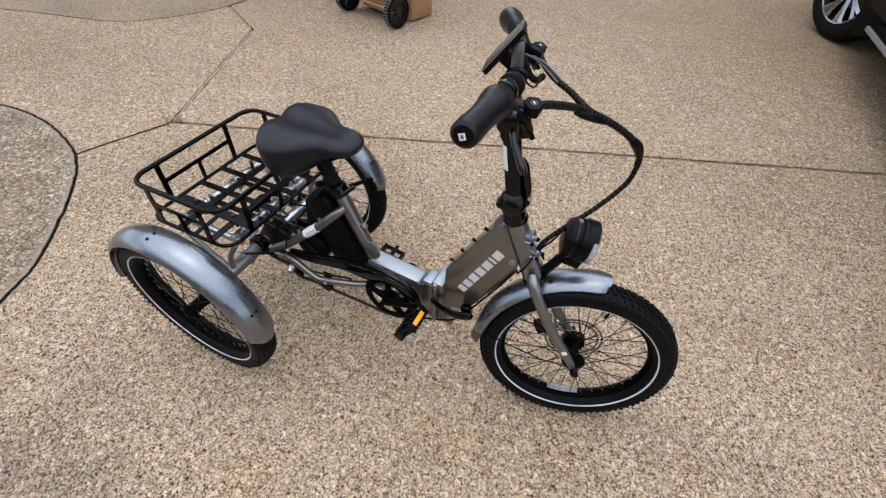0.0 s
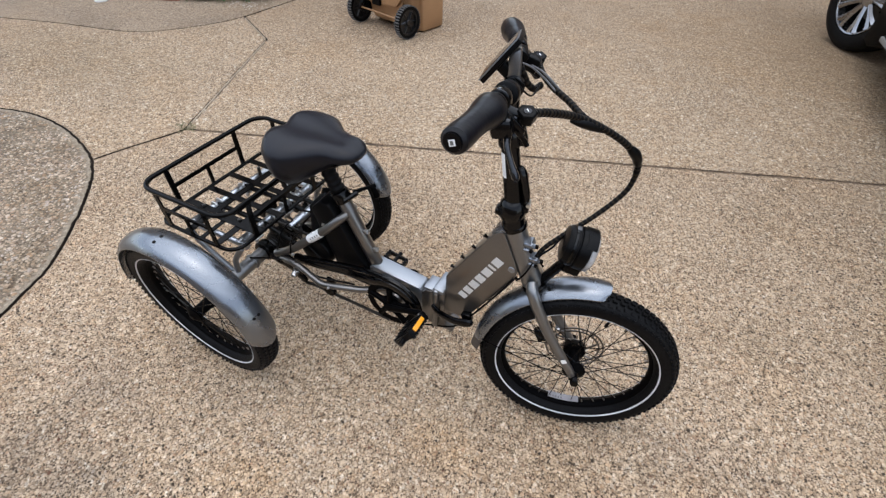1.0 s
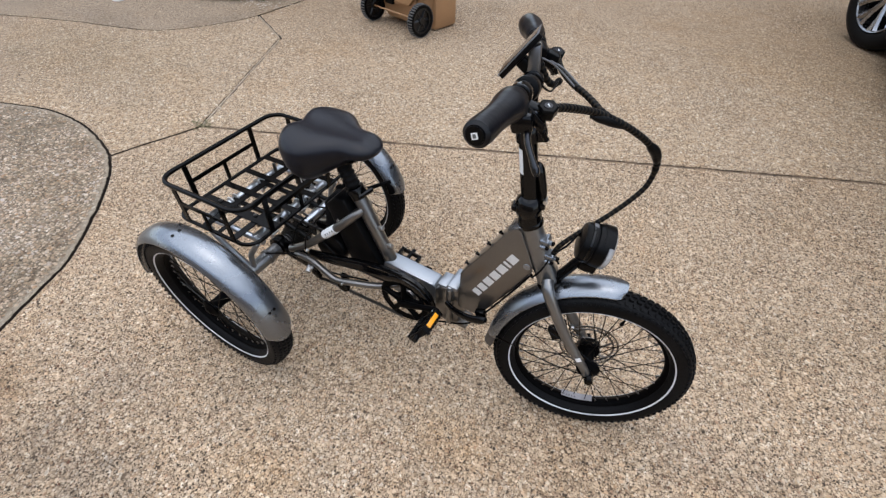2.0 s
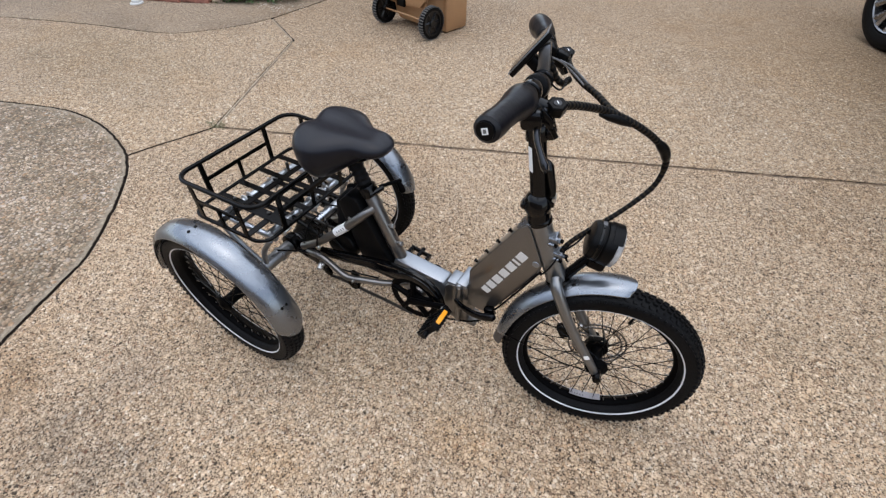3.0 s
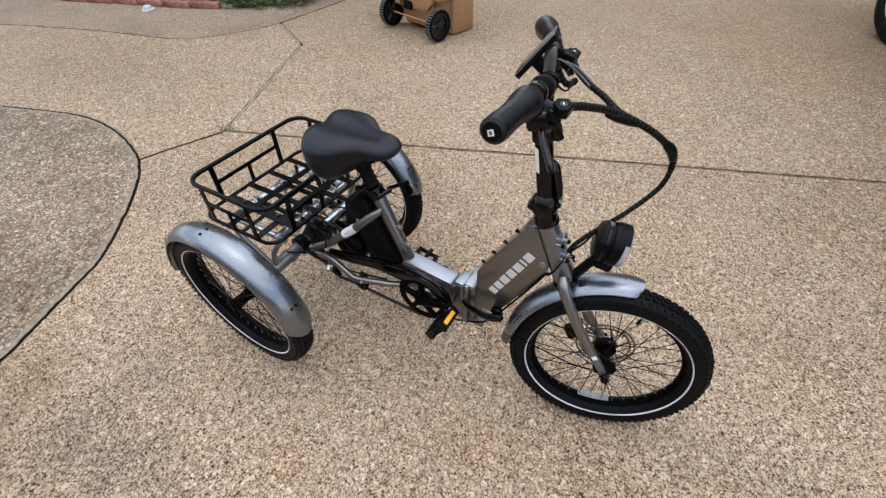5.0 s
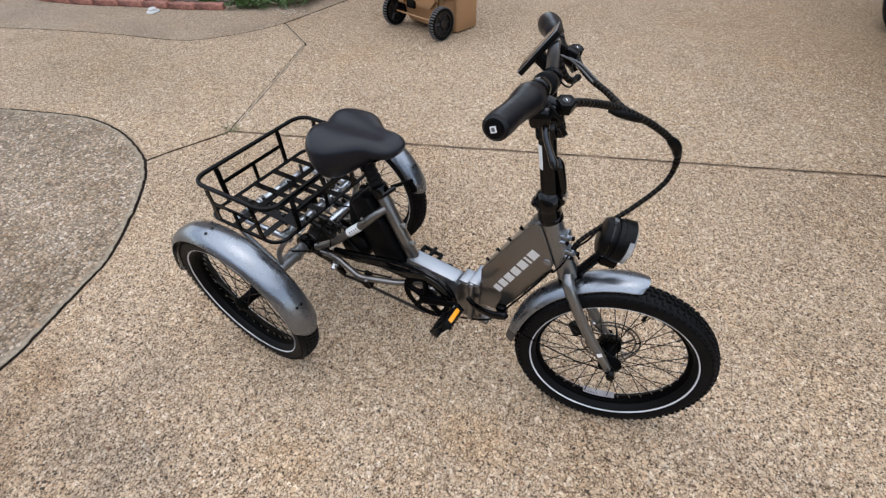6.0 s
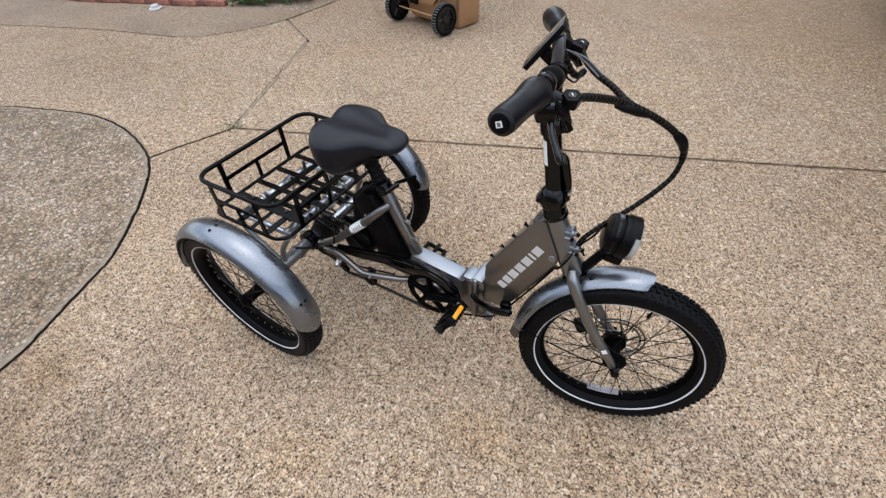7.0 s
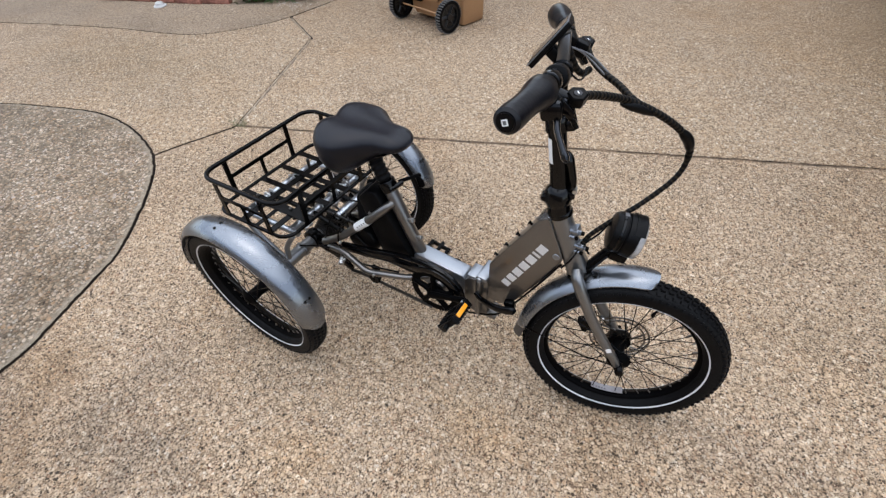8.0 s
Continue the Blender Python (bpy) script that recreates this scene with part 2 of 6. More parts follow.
M_DISC = material("brake_disc_steel", (0.20, 0.18, 0.16), 0.38, 0.9, grain=0.2)
M_STRIPE = material("reflective_white_band", (0.60, 0.61, 0.63), 0.4, grain=0.05, spread=0.25, spread_scale=5)
M_LABEL = material("white_label", (0.80, 0.80, 0.79), 0.45, grain=0.04)
M_INK = material("label_print", (0.12, 0.12, 0.12), 0.6)
M_MARK = material("pale_grey_lettering_paint", (0.62, 0.61, 0.59), 0.45, grain=0.05)
M_AMBER = material("amber_reflector", (0.85, 0.33, 0.01), 0.25, coat=0.5, bump=0.4, bump_scale=700)
M_LENS = material("clear_lamp_lens", (0.34, 0.34, 0.34), 0.12, coat=0.6, spread=0.3, spread_scale=40)
M_SCREEN = material("dark_display_glass", (0.008, 0.008, 0.010), 0.10, shine=0.35)
M_TAN = material("tan_bin_plastic", (0.36, 0.20, 0.095), 0.55, grain=0.10, grain_scale=200, spread=0.12, spread_scale=4, bump=0.15)
M_SPOKE = material("glossy_black_plastic", (0.004, 0.004, 0.0045), 0.30, grain=0.2, shine=0.5)
M_CHROME = material("polished_alloy", (0.31, 0.31, 0.32), 0.26, 1.0, rough_spread=0.06)
M_CARPAINT = material("black_car_paint", (0.003, 0.003, 0.0035), 0.35, coat=0.0, spread=0.2, shine=0.04)
M_CARGLASS = material("tinted_car_glass", (0.012, 0.014, 0.015), 0.05, coat=1.0)
M_STRIP = material("weathered_filler", (0.36, 0.285, 0.205), 0.9, grain=0.35, grain_scale=160, spread=0.2)
M_SAND = material("packed_joint_sand", (0.135, 0.090, 0.056), 0.95, grain=0.5, grain_scale=120, spread=0.6, spread_scale=9, bump=0.8, bump_scale=200)
M_TRIM = material("grey_step_trim", (0.19, 0.185, 0.175), 0.6, grain=0.15)
M_EDGER = material("salmon_concrete_edging", (0.255, 0.110, 0.082), 0.9, grain=0.35, grain_scale=60, spread=0.5, spread_scale=9, bump=0.6, bump_scale=150)
M_MULCH = material("dark_bed_soil", (0.075, 0.055, 0.042), 0.95, grain=0.5, grain_scale=60, bump=0.9, bump_scale=80)
M_STONE = material("white_bed_stone", (0.50, 0.47, 0.43), 0.8, grain=0.2, spread=0.3)
M_LEAF = material("shrub_leaf", (0.062, 0.115, 0.028), 0.5, grain=0.3, grain_scale=40, spread=0.4, spread_scale=9)
M_DRY = material("half_dry_leaf", (0.115, 0.095, 0.035), 0.6, grain=0.4, grain_scale=40, spread=0.5, spread_scale=12)
M_LITTER = material("dry_fallen_leaf", (0.21, 0.125, 0.065), 0.7, grain=0.4, grain_scale=50, spread=0.5, spread_scale=15)
M_STEM = material("shrub_stem", (0.10, 0.07, 0.04), 0.8, grain=0.3)
M_WEED = material("dry_weed", (0.17, 0.16, 0.085), 0.7, grain=0.3, grain_scale=60)
M_WHITE = material("white_plastic", (0.50, 0.50, 0.49), 0.4, grain=0.05)
M_RED = material("red_reflector", (0.45, 0.03, 0.02), 0.25, coat=0.5)
M_WALL = material("pale_brown_render", (0.24, 0.19, 0.15), 0.9, grain=0.15, grain_scale=60, spread=0.2, spread_scale=1.5, bump=0.5, bump_scale=80)
M_CORE = material("brown_cable_sleeve", (0.020, 0.0145, 0.0085), 0.6, grain=0.3, shine=0.15)
M_TREAD = material("pale_grey_tread_rubber", (0.10, 0.097, 0.094), 0.9, grain=0.3, grain_scale=90)
M_WIRE = material("grey_wire", (0.11, 0.11, 0.115), 0.4, grain=0.1)


# ---- mesh tools ----
def mesh_object(name, verts, faces, mat, parent=None, label="", smooth=True, m=None):
    me = bpy.data.meshes.new(name)
    me.from_pydata([tuple(v) for v in verts], [], [tuple(f) for f in faces])
    me.update()
    if smooth:
        me.polygons.foreach_set("use_smooth", [True] * len(me.polygons))
        me.set_sharp_from_angle(angle=radians(38))
    me.materials.append(mat)
    ob = new(name, me)
    ob.parent = parent
    if m is not None:
        ob.matrix_basis = m
    if label:
        ob["label"] = label
    return ob


class Shape:
    """Collects vertices and faces of one part."""

    def __init__(self):
        self.v, self.f = [], []

    def add(self, verts, faces, m=None):
        k = len(self.v)
        self.v += [m @ Vector(v) if m is not None else Vector(v) for v in verts]
        self.f += [tuple(i + k for i in f) for f in faces]
        return self

    def tube(self, points, r, sides=12, caps=True, flat=1.0):
        """A tube along points; r is a number or a list of radii; flat squeezes it across."""
        pts = [Vector(p) for p in points]
        radii = r if isinstance(r, (list, tuple)) else [r] * len(pts)
        verts, faces = [], []
        d = (pts[1] - pts[0]).normalized()
        side = d.cross(Vector((0, 0, 1)) if abs(d.z) < 0.9 else Vector((1, 0, 0))).normalized()
        for i, p in enumerate(pts):
            a = pts[max(i - 1, 0)]
            b = pts[min(i + 1, len(pts) - 1)]
            d = (b - a).normalized()
            side = (side - d * side.dot(d)).normalized()
            up = d.cross(side)
            for s in range(sides):
                w = 2 * math.pi * s / sides
                verts.append(p + (side * math.cos(w) * flat + up * math.sin(w)) * radii[i])
        for i in range(len(pts) - 1):
            for s in range(sides):
                t = (s + 1) % sides
                faces.append((i * sides + s, i * sides + t, (i + 1) * sides + t, (i + 1) * sides + s))
        if caps:
            faces.append(tuple(range(sides))[::-1])
            faces.append(tuple((len(pts) - 1) * sides + s for s in range(sides)))
        return self.add(verts, faces)

    def rod(self, a, b, r, sides=12, r2=None, bevel=0.0):
        """A rod from a to b, with rounded rims where bevel is given."""
        a, b = Vector(a), Vector(b)
        r2 = r if r2 is None else r2
        if bevel:
            d = (b - a).normalized() * bevel
            return self.tube([a, a + d * 0.3, a + d, b - d, b - d * 0.3, b], [r - bevel, r - bevel * 0.3, r, r2, r2 - bevel * 0.3, r2 - bevel], sides)
        return self.tube([a, b], [r, r2], sides)

    def box(self, size, m=None, bevel=0.0, taper=1.0):
        """A box about its centre; bevel cuts its edges; taper shrinks its top."""
        bm = bmesh.new()
        bmesh.ops.create_cube(bm, size=1)
        for v in bm.verts:
            k = taper if v.co.z > 0 else 1
            v.co = (v.co.x * size[0] * k, v.co.y * size[1] * k, v.co.z * size[2])
        if bevel:
            bmesh.ops.bevel(bm, geom=bm.edges[:], offset=bevel, segments=2, profile=0.5, affect="EDGES", clamp_overlap=True)
        bm.verts.index_update()
        self.add([v.co.copy() for v in bm.verts], [tuple(v.index for v in f.verts) for f in bm.faces], m)
        bm.free()
        return self

    def plate(self, outline, y0, y1, bevel=0.0, m=None):
        """An outline in x and z, made solid from y0 to y1."""
        bm = bmesh.new()
        vs = [bm.verts.new((x, y0, z)) for x, z in outline]
        f = bm.faces.new(vs)
        r = bmesh.ops.extrude_face_region(bm, geom=[f])
        bmesh.ops.translate(bm, verts=[g for g in r["geom"] if isinstance(g, bmesh.types.BMVert)], vec=(0, y1 - y0, 0))
        bmesh.ops.recalc_face_normals(bm, faces=bm.faces[:])
        if bevel:
            bmesh.ops.bevel(bm, geom=bm.edges[:], offset=bevel, segments=2, profile=0.5, affect="EDGES", clamp_overlap=True)
        bm.verts.index_update()
        self.add([v.co.copy() for v in bm.verts], [tuple(v.index for v in g.verts) for g in bm.faces], m)
        bm.free()
        return self

    def lathe(self, profile, steps=48, m=None, closed=True, turn=2 * math.pi, start=0.0):
        """A profile of (radius, y) turned about the y axis."""
        k = len(profile)
        full = turn > 6.28
        count = steps if full else steps + 1
        verts = []
        for i in range(count):
            w = start + turn * i / steps
            for r, y in profile:
                verts.append((r * math.cos(w), y, r * math.sin(w)))
        faces = []
        for i in range(steps):
            j = (i + 1) % count
            for q in range(k if closed else k - 1):
                p = (q + 1) % k
                faces.append((i * k + q, i * k + p, j * k + p, j * k + q))
        return self.add(verts, faces, m)

    def done(self, name, mat, parent=None, label="", smooth=True, m=None):
        return mesh_object(name, self.v, self.f, mat, parent, label, smooth, m)


def spline(points, steps=8, closed=False):
    """A smooth line through the points."""
    pts = [Vector(p) for p in points]
    out, n = [], len(pts)
    for i in range(n if closed else n - 1):
        if closed:
            a, b, c, d = (pts[(i + q) % n] for q in (-1, 0, 1, 2))
        else:
            b, c = pts[i], pts[i + 1]
            a = pts[i - 1] if i else b * 2 - c
            d = pts[i + 2] if i + 2 < n else c * 2 - b
        for s in range(steps):
            t = s / steps
            out.append(0.5 * (2 * b + (c - a) * t + (2 * a - 5 * b + 4 * c - d) * t * t + (3 * b - a - 3 * c + d) * t ** 3))
    if not closed:
        out.append(pts[-1])
    return out


def rounded_loop(x0, x1, y0, y1, z, r, steps=6):
    """A closed rectangle with round corners at height z."""
    out = []
    for cx, cy, w in ((x1 - r, y1 - r, 0), (x0 + r, y1 - r, 90), (x0 + r, y0 + r, 180), (x1 - r, y0 + r, 270)):
        for s in range(steps + 1):
            a = radians(w + 90 * s / steps)
            out.append(Vector((cx + r * math.cos(a), cy + r * math.sin(a), z)))
    return out


# ---- the place: slabs of the driveway ----
def slab(name, outline, mat, label, top=0.0, rough_edge=0.005, back=0.0095, margin=0.0, step=0.014):
    """A cast slab with a worn, slightly wandering edge, set back a little from its neighbours."""
    pts = []
    for i, p in enumerate(outline):
        q = outline[(i + 1) % len(outline)]
        a, b = Vector((*p, 0)), Vector((*q, 0))
        n = max(1, min(760, int((b - a).length / step)))
        for s in range(n):
            c = a.lerp(b, s / n)
            off = noise.noise_vector(c * 5.0) * rough_edge + noise.noise_vector(c * 19.0) * rough_edge * 0.7 + noise.noise_vector(c * 61.0) * rough_edge * 0.55
            pts.append(c + Vector((off.x, off.y, 0)))
    bm = bmesh.new()
    layer = bm.verts.layers.float.new("margin")
    f = bm.faces.new([bm.verts.new(p) for p in pts])
    if f.calc_area() and f.normal.z < 0:
        f.normal_flip()
    bm.normal_update()
    if bm.faces[:][0].normal.z < 0:
        bmesh.ops.reverse_faces(bm, faces=bm.faces[:])
    ring = bmesh.ops.inset_region(bm, faces=bm.faces[:], thickness=back, use_even_offset=True, use_boundary=True)
    bmesh.ops.delete(bm, geom=ring["faces"], context="FACES")
    inner = bmesh.ops.inset_region(bm, faces=bm.faces[:], thickness=0.004, use_even_offset=True, use_boundary=True)
    lip = inner["faces"]
    core = [g for g in bm.faces if g not in set(lip)]
    core_verts = {v for g in core for v in g.verts}
    for v in bm.verts:
        v.co.z = top if v in core_verts else top - 0.003
    if margin:
        bmesh.ops.inset_region(bm, faces=core, thickness=margin, use_even_offset=True, use_boundary=True)
        inside = {v for v in bm.verts if not any(g in set(lip) for g in v.link_faces)}
        for v in bm.verts:
            v[layer] = 0.0 if v in inside else 1.0
    rim = [e for e in bm.edges if e.is_boundary]
    down = bmesh.ops.extrude_edge_only(bm, edges=rim)
    for v in down["geom"]:
        if isinstance(v, bmesh.types.BMVert):
            v.co.z = top - 0.1
    for g in bm.faces:
        g.material_index = 1 if any(v.co.z < top - 0.05 for v in g.verts) else 0
    bmesh.ops.triangulate(bm, faces=[g for g in bm.faces if len(g.verts) > 4])
    me = bpy.data.meshes.new(name)
    bm.to_mesh(me)
    bm.free()
    me.materials.append(mat)
    me.materials.append(M_SOIL)
    return tagged(new(name, me), label, "driveway", "", "structure")


JOINT = (-2.433, 0.657)
ELBOW = (-3.047, 1.991)
TIP = (-3.616, 2.326)
ARC_FOOT = (-2.598, 0.192)
FAR_END = (14.0, 0.657 + 0.381 * 16.433)
BEND = [(v.x, v.y) for v in spline([(-3.616, 2.326, 0), (-3.70, 2.06, 0), (-3.94, 1.69, 0), (-4.245, 1.522, 0), (-4.863, 1.379, 0), (-6.05, 0.972, 0), (-8.5, -0.05, 0), (-14.0, -2.6, 0)], 5)]
RING_TOP = [(v.x, v.y) for v in spline([(-2.598, 0.205, 0), (-2.78, 0.268, 0), (-3.046, 0.334, 0), (-3.369, 0.344, 0), (-3.69, 0.264, 0), (-4.11, 0.11, 0), (-4.75, -0.25, 0), (-5.2, -0.9, 0)], 5)]
RING_FRONT = [(v.x, v.y) for v in spline([(-2.598, 0.205, 0), (-2.387, 0.049, 0), (-2.20, -0.142, 0), (-2.02, -0.371, 0), (-1.895, -0.66, 0), (-1.815, -0.909, 0), (-1.79, -1.4, 0), (-1.98, -2.1, 0), (-2.5, -2.7, 0)], 5)]
RING_BACK = [(v.x, v.y) for v in spline([(-2.5, -2.7, 0), (-3.4, -3.0, 0), (-4.5, -2.5, 0), (-5.1, -1.7, 0), (-5.2, -0.9, 0)], 5)]

ground_bm = bmesh.new()
bmesh.ops.create_grid(ground_bm, x_segments=8, y_segments=8, size=900)
ground_me = bpy.data.meshes.new("ground")
ground_bm.to_mesh(ground_me)
ground_bm.free()
ground_me.materials.append(M_SOIL)
ground = tagged(new("ground", ground_me), "dark earth that fills the slab joints and runs on all round", "ground", "", "structure")
ground.location.z = -0.022

near_slab = slab("pavement_near", [JOINT, *RING_FRONT, (-2.5, -14.0), (14.0, -14.0), FAR_END], M_DRIVE, "tan washed aggregate driveway slab under the tricycle")
far_slab = slab("pavement_far", [(TIP[0] + 0.003, TIP[1] + 0.005), (ELBOW[0] + 0.006, ELBOW[1] + 0.004), (JOINT[0] + 0.005, JOINT[1] + 0.002), FAR_END, (14.0, 14.0), (-3.0, 14.0), (-3.42, 5.0), (-3.561, 3.15)], M_DRIVE, "tan washed aggregate driveway slab behind the long joint", back=0.0105)
side_slab = slab("pavement_side", [*RING_TOP, (-14.0, -4.4), *BEND[::-1], ELBOW, JOINT], M_DRIVE, "tan washed aggregate slab beside the round patch", back=0.0075)
patch_slab = slab("pavement_round_patch", [*RING_FRONT[::-1], *RING_TOP[1:-1], *RING_BACK[::-1][:-1]], M_PATCH, "greyer weathered aggregate patch with a curved edge", back=0.0055, margin=0.05, rough_edge=0.007)
slab("pavement_back", [RING_BACK[0], *RING_BACK[1:], (-14.0, -4.4), (-14.0, -14.0), (-2.5, -14.0)], M_DRIVE, "tan washed aggregate driveway slab behind the round patch", step=0.09)
slab("pavement_walkway", [*BEND[::-1], (-3.561, 3.15), (-3.42, 5.0), (-3.0, 14.0), (-14.0, 14.0)], M_WALK, "paler worn walkway slab along the planting bed", top=0.002, back=0.003)

# thin pale filler strips between the two joint lines
filler = Shape()
for a, b in ((JOINT, ELBOW), (ELBOW, TIP)):
    a, b = Vector((*a, -0.004)), Vector((*b, -0.004))
    d = (b - a).normalized()
    s = d.cross(Vector((0, 0, 1)))
    low, high = Vector((0, 0, -0.020)), Vector((0, 0, 0.0025))
    corners = [a + s * -0.0015 + d * 0.03, b + s * -0.0015 - d * 0.03, b + s * 0.0080 - d * 0.03, a + s * 0.0080 + d * 0.03]
    filler.add([c + low for c in corners] + [c + high for c in corners], [(4, 5, 6, 7), (0, 1, 5, 4), (1, 2, 6, 5), (2, 3, 7, 6), (3, 0, 4, 7)])
tagged(filler.done("trim", M_STRIP, smooth=False), "narrow weathered wooden expansion strip along a slab joint", "joint strip", "", "structure")


sand, sand_verts, sand_faces = Shape(), [], []
run_end = Vector((4.5, 0.657 + 0.381 * 6.933, 0))
run_start = Vector((*JOINT, 0))
along = (run_end - run_start).normalized()
cross_way = along.cross(Vector((0, 0, 1)))
pieces = int((run_end - run_start).length / 0.012)
for i in range(pieces + 1):
    c = run_start.lerp(run_end, i / pieces)
    rise = -0.0052 + 0.0045 * noise.noise(c * 9.0) + 0.002 * noise.noise(c * 60.0)
    sand_verts += [c - cross_way * 0.014 + Vector((0, 0, rise - 0.001)), c + cross_way * 0.002 + Vector((0, 0, rise)), c + cross_way * 0.014 + Vector((0, 0, rise - 0.002))]
for i in range(pieces):
    sand_faces += [(3 * i + j, 3 * i + j + 1, 3 * i + j + 4, 3 * i + j + 3) for j in (0, 1)]
sand.add(sand_verts, sand_faces)
tagged(sand.done("trim_joint_sand", M_SAND), "brown sand packed in the long slab joint", "joint filler", "", "structure")


# ---- planting bed at the back ----
BED_LINE = spline([(-8.6, 1.35, 0), (-7.4, 1.55, 0), (-6.688, 1.68, 0), (-6.1, 1.79, 0), (-5.424, 2.03, 0), (-4.85, 2.20, 0), (-4.50, 2.37, 0), (-4.34, 2.56, 0), (-4.06, 2.78, 0), (-3.82, 3.15, 0), (-3.72, 4.4, 0)], 10)
bed = Shape()
back = [p + Vector((-0.9, 2.2, 0)) for p in BED_LINE]
rows_of_bed = 8
bed_verts = [a.lerp(b, r / rows_of_bed) + Vector((-0.06, 0.10, 0.03 + 0.05 * min(r, 2) + 0.02 * noise.noise(a.lerp(b, r / rows_of_bed) * 4))) for r in range(rows_of_bed + 1) for a, b in zip(BED_LINE, back)]
n_bed = len(BED_LINE)
bed.add(bed_verts, [(r * n_bed + i, r * n_bed + i + 1, (r + 1) * n_bed + i + 1, (r + 1) * n_bed + i) for r in range(rows_of_bed) for i in range(n_bed - 1)])
bed.add([p + Vector((-0.06, 0.10, -0.02)) for p in BED_LINE] + [p + Vector((-0.06, 0.10, 0.04)) for p in BED_LINE], [(i, i + 1, n_bed + i + 1, n_bed + i) for i in range(n_bed - 1)])
tagged(bed.done("ground_bed", M_MULCH), "dark soil of the planting bed behind the edging", "planting bed", "", "structure")


def edging_block(length, seed):
    """One cast edging block with worn, rounded edges; it lies along x."""
    rnd = random.Random(seed)
    bm = bmesh.new()
    bmesh.ops.create_cube(bm, size=1)
    for v in bm.verts:
        v.co = (v.co.x * (length - 0.014), v.co.y * 0.080, v.co.z * 0.058 + 0.029)
    bmesh.ops.bevel(bm, geom=bm.edges[:], offset=0.009, segments=2, profile=0.5, affect="EDGES")
    bmesh.ops.subdivide_edges(bm, edges=[e for e in bm.edges if e.calc_length() > 0.1], cuts=5, use_grid_fill=True)
    for v in bm.verts:
        if v.co.z > 0.01:
            v.co += noise.noise_vector(v.co * 16 + Vector((rnd.random() * 50, 0, 0))) * 0.010 + noise.noise_vector(v.co * 60) * 0.004
    me = bpy.data.meshes.new("edging_block")
    bm.to_mesh(me)
    bm.free()
    me.polygons.foreach_set("use_smooth", [True] * len(me.polygons))
    me.materials.append(M_EDGER)
    return me


walk_along, block_at = 0.0, 0
lengths = [0.0]
for a, b in zip(BED_LINE, BED_LINE[1:]):
    lengths.append(lengths[-1] + (b - a).length)


def on_bed_line(s):
    for i in range(len(lengths) - 1):
        if lengths[i + 1] >= s:
            return BED_LINE[i].lerp(BED_LINE[i + 1], (s - lengths[i]) / (lengths[i + 1] - lengths[i]))
    return BED_LINE[-1]


edge_rnd = random.Random(4)
edge_meshes = {}
while walk_along < lengths[-1] - 2.35:
    size = edge_rnd.choice((0.19, 0.24, 0.30, 0.36))
    a, b = on_bed_line(walk_along), on_bed_line(walk_along + size)
    key = (size, edge_rnd.randrange(3))
    if key not in edge_meshes:
        edge_meshes[key] = edging_block(size, hash(key) % 1000)
    ob = new("edging_block", edge_meshes[key])
    ob.matrix_basis = Matrix.Translation((a + b) / 2 + Vector((0, 0, 0.0))) @ Euler((0, edge_rnd.uniform(-0.035, 0.035), math.atan2(b.y - a.y, b.x - a.x) + edge_rnd.uniform(-0.11, 0.11))).to_matrix().to_4x4()
    tagged(ob, "salmon red concrete edging block round the planting bed", "edging", "bed edging blocks")
    walk_along += size


def leaf_mesh(name, count, spread, height, leaf, seed):
    """A crown of many small folded leaves."""
    rnd = random.Random(seed)
    s = Shape()
    for i in range(count):
        w = rnd.uniform(0, 2 * math.pi)
        r = spread * math.sqrt(rnd.random()) * (0.75 + 0.35 * math.sin(3 * w + seed))
        z = -0.03 + height * rnd.random() ** 0.8 * (1.05 - 0.6 * (r / spread) ** 2)
        size = leaf * rnd.uniform(0.6, 1.25)
        m = Matrix.Translation((r * math.cos(w), r * math.sin(w), z)) @ Euler((rnd.uniform(-0.9, 0.9), rnd.uniform(-0.9, 0.9), rnd.uniform(0, 6.3))).to_matrix().to_4x4()
        s.add([(0, 0, 0), (size * 0.5, size * 0.24, size * 0.10), (size, 0, 0), (size * 0.5, -size * 0.24, size * 0.10), (size * 0.5, 0, 0.0)], [(0, 4, 1), (4, 2, 1), (0, 3, 4), (4, 3, 2)], m)
    return s


def shrub(x, y, spread, height, seed, count=420, leaf=0.045, dry=False):
    root = new("shrub")
    root.location = (x, y, 0.05)
    stems = Shape()
    rnd = random.Random(seed)
    for i in range(7):
        w = rnd.uniform(0, 6.3)
        top = Vector((spread * 0.6 * math.cos(w), spread * 0.6 * math.sin(w), height * rnd.uniform(0.6, 0.95)))
        stems.tube([(0, 0, 0), top * 0.5 + Vector((0.01, -0.01, 0.02)), top], [0.006, 0.004, 0.002], 5)
    stems.done("stems", M_STEM, root)
    leaf_mesh("leaves", count, spread, height, leaf, seed).done("leaves", M_DRY if dry else M_LEAF, root, smooth=False)
    return tagged(root, "half-dry brown and green plant at the bed edge" if dry else "low green leafy shrub spilling over the bed edge", "shrub", "bed shrubs")


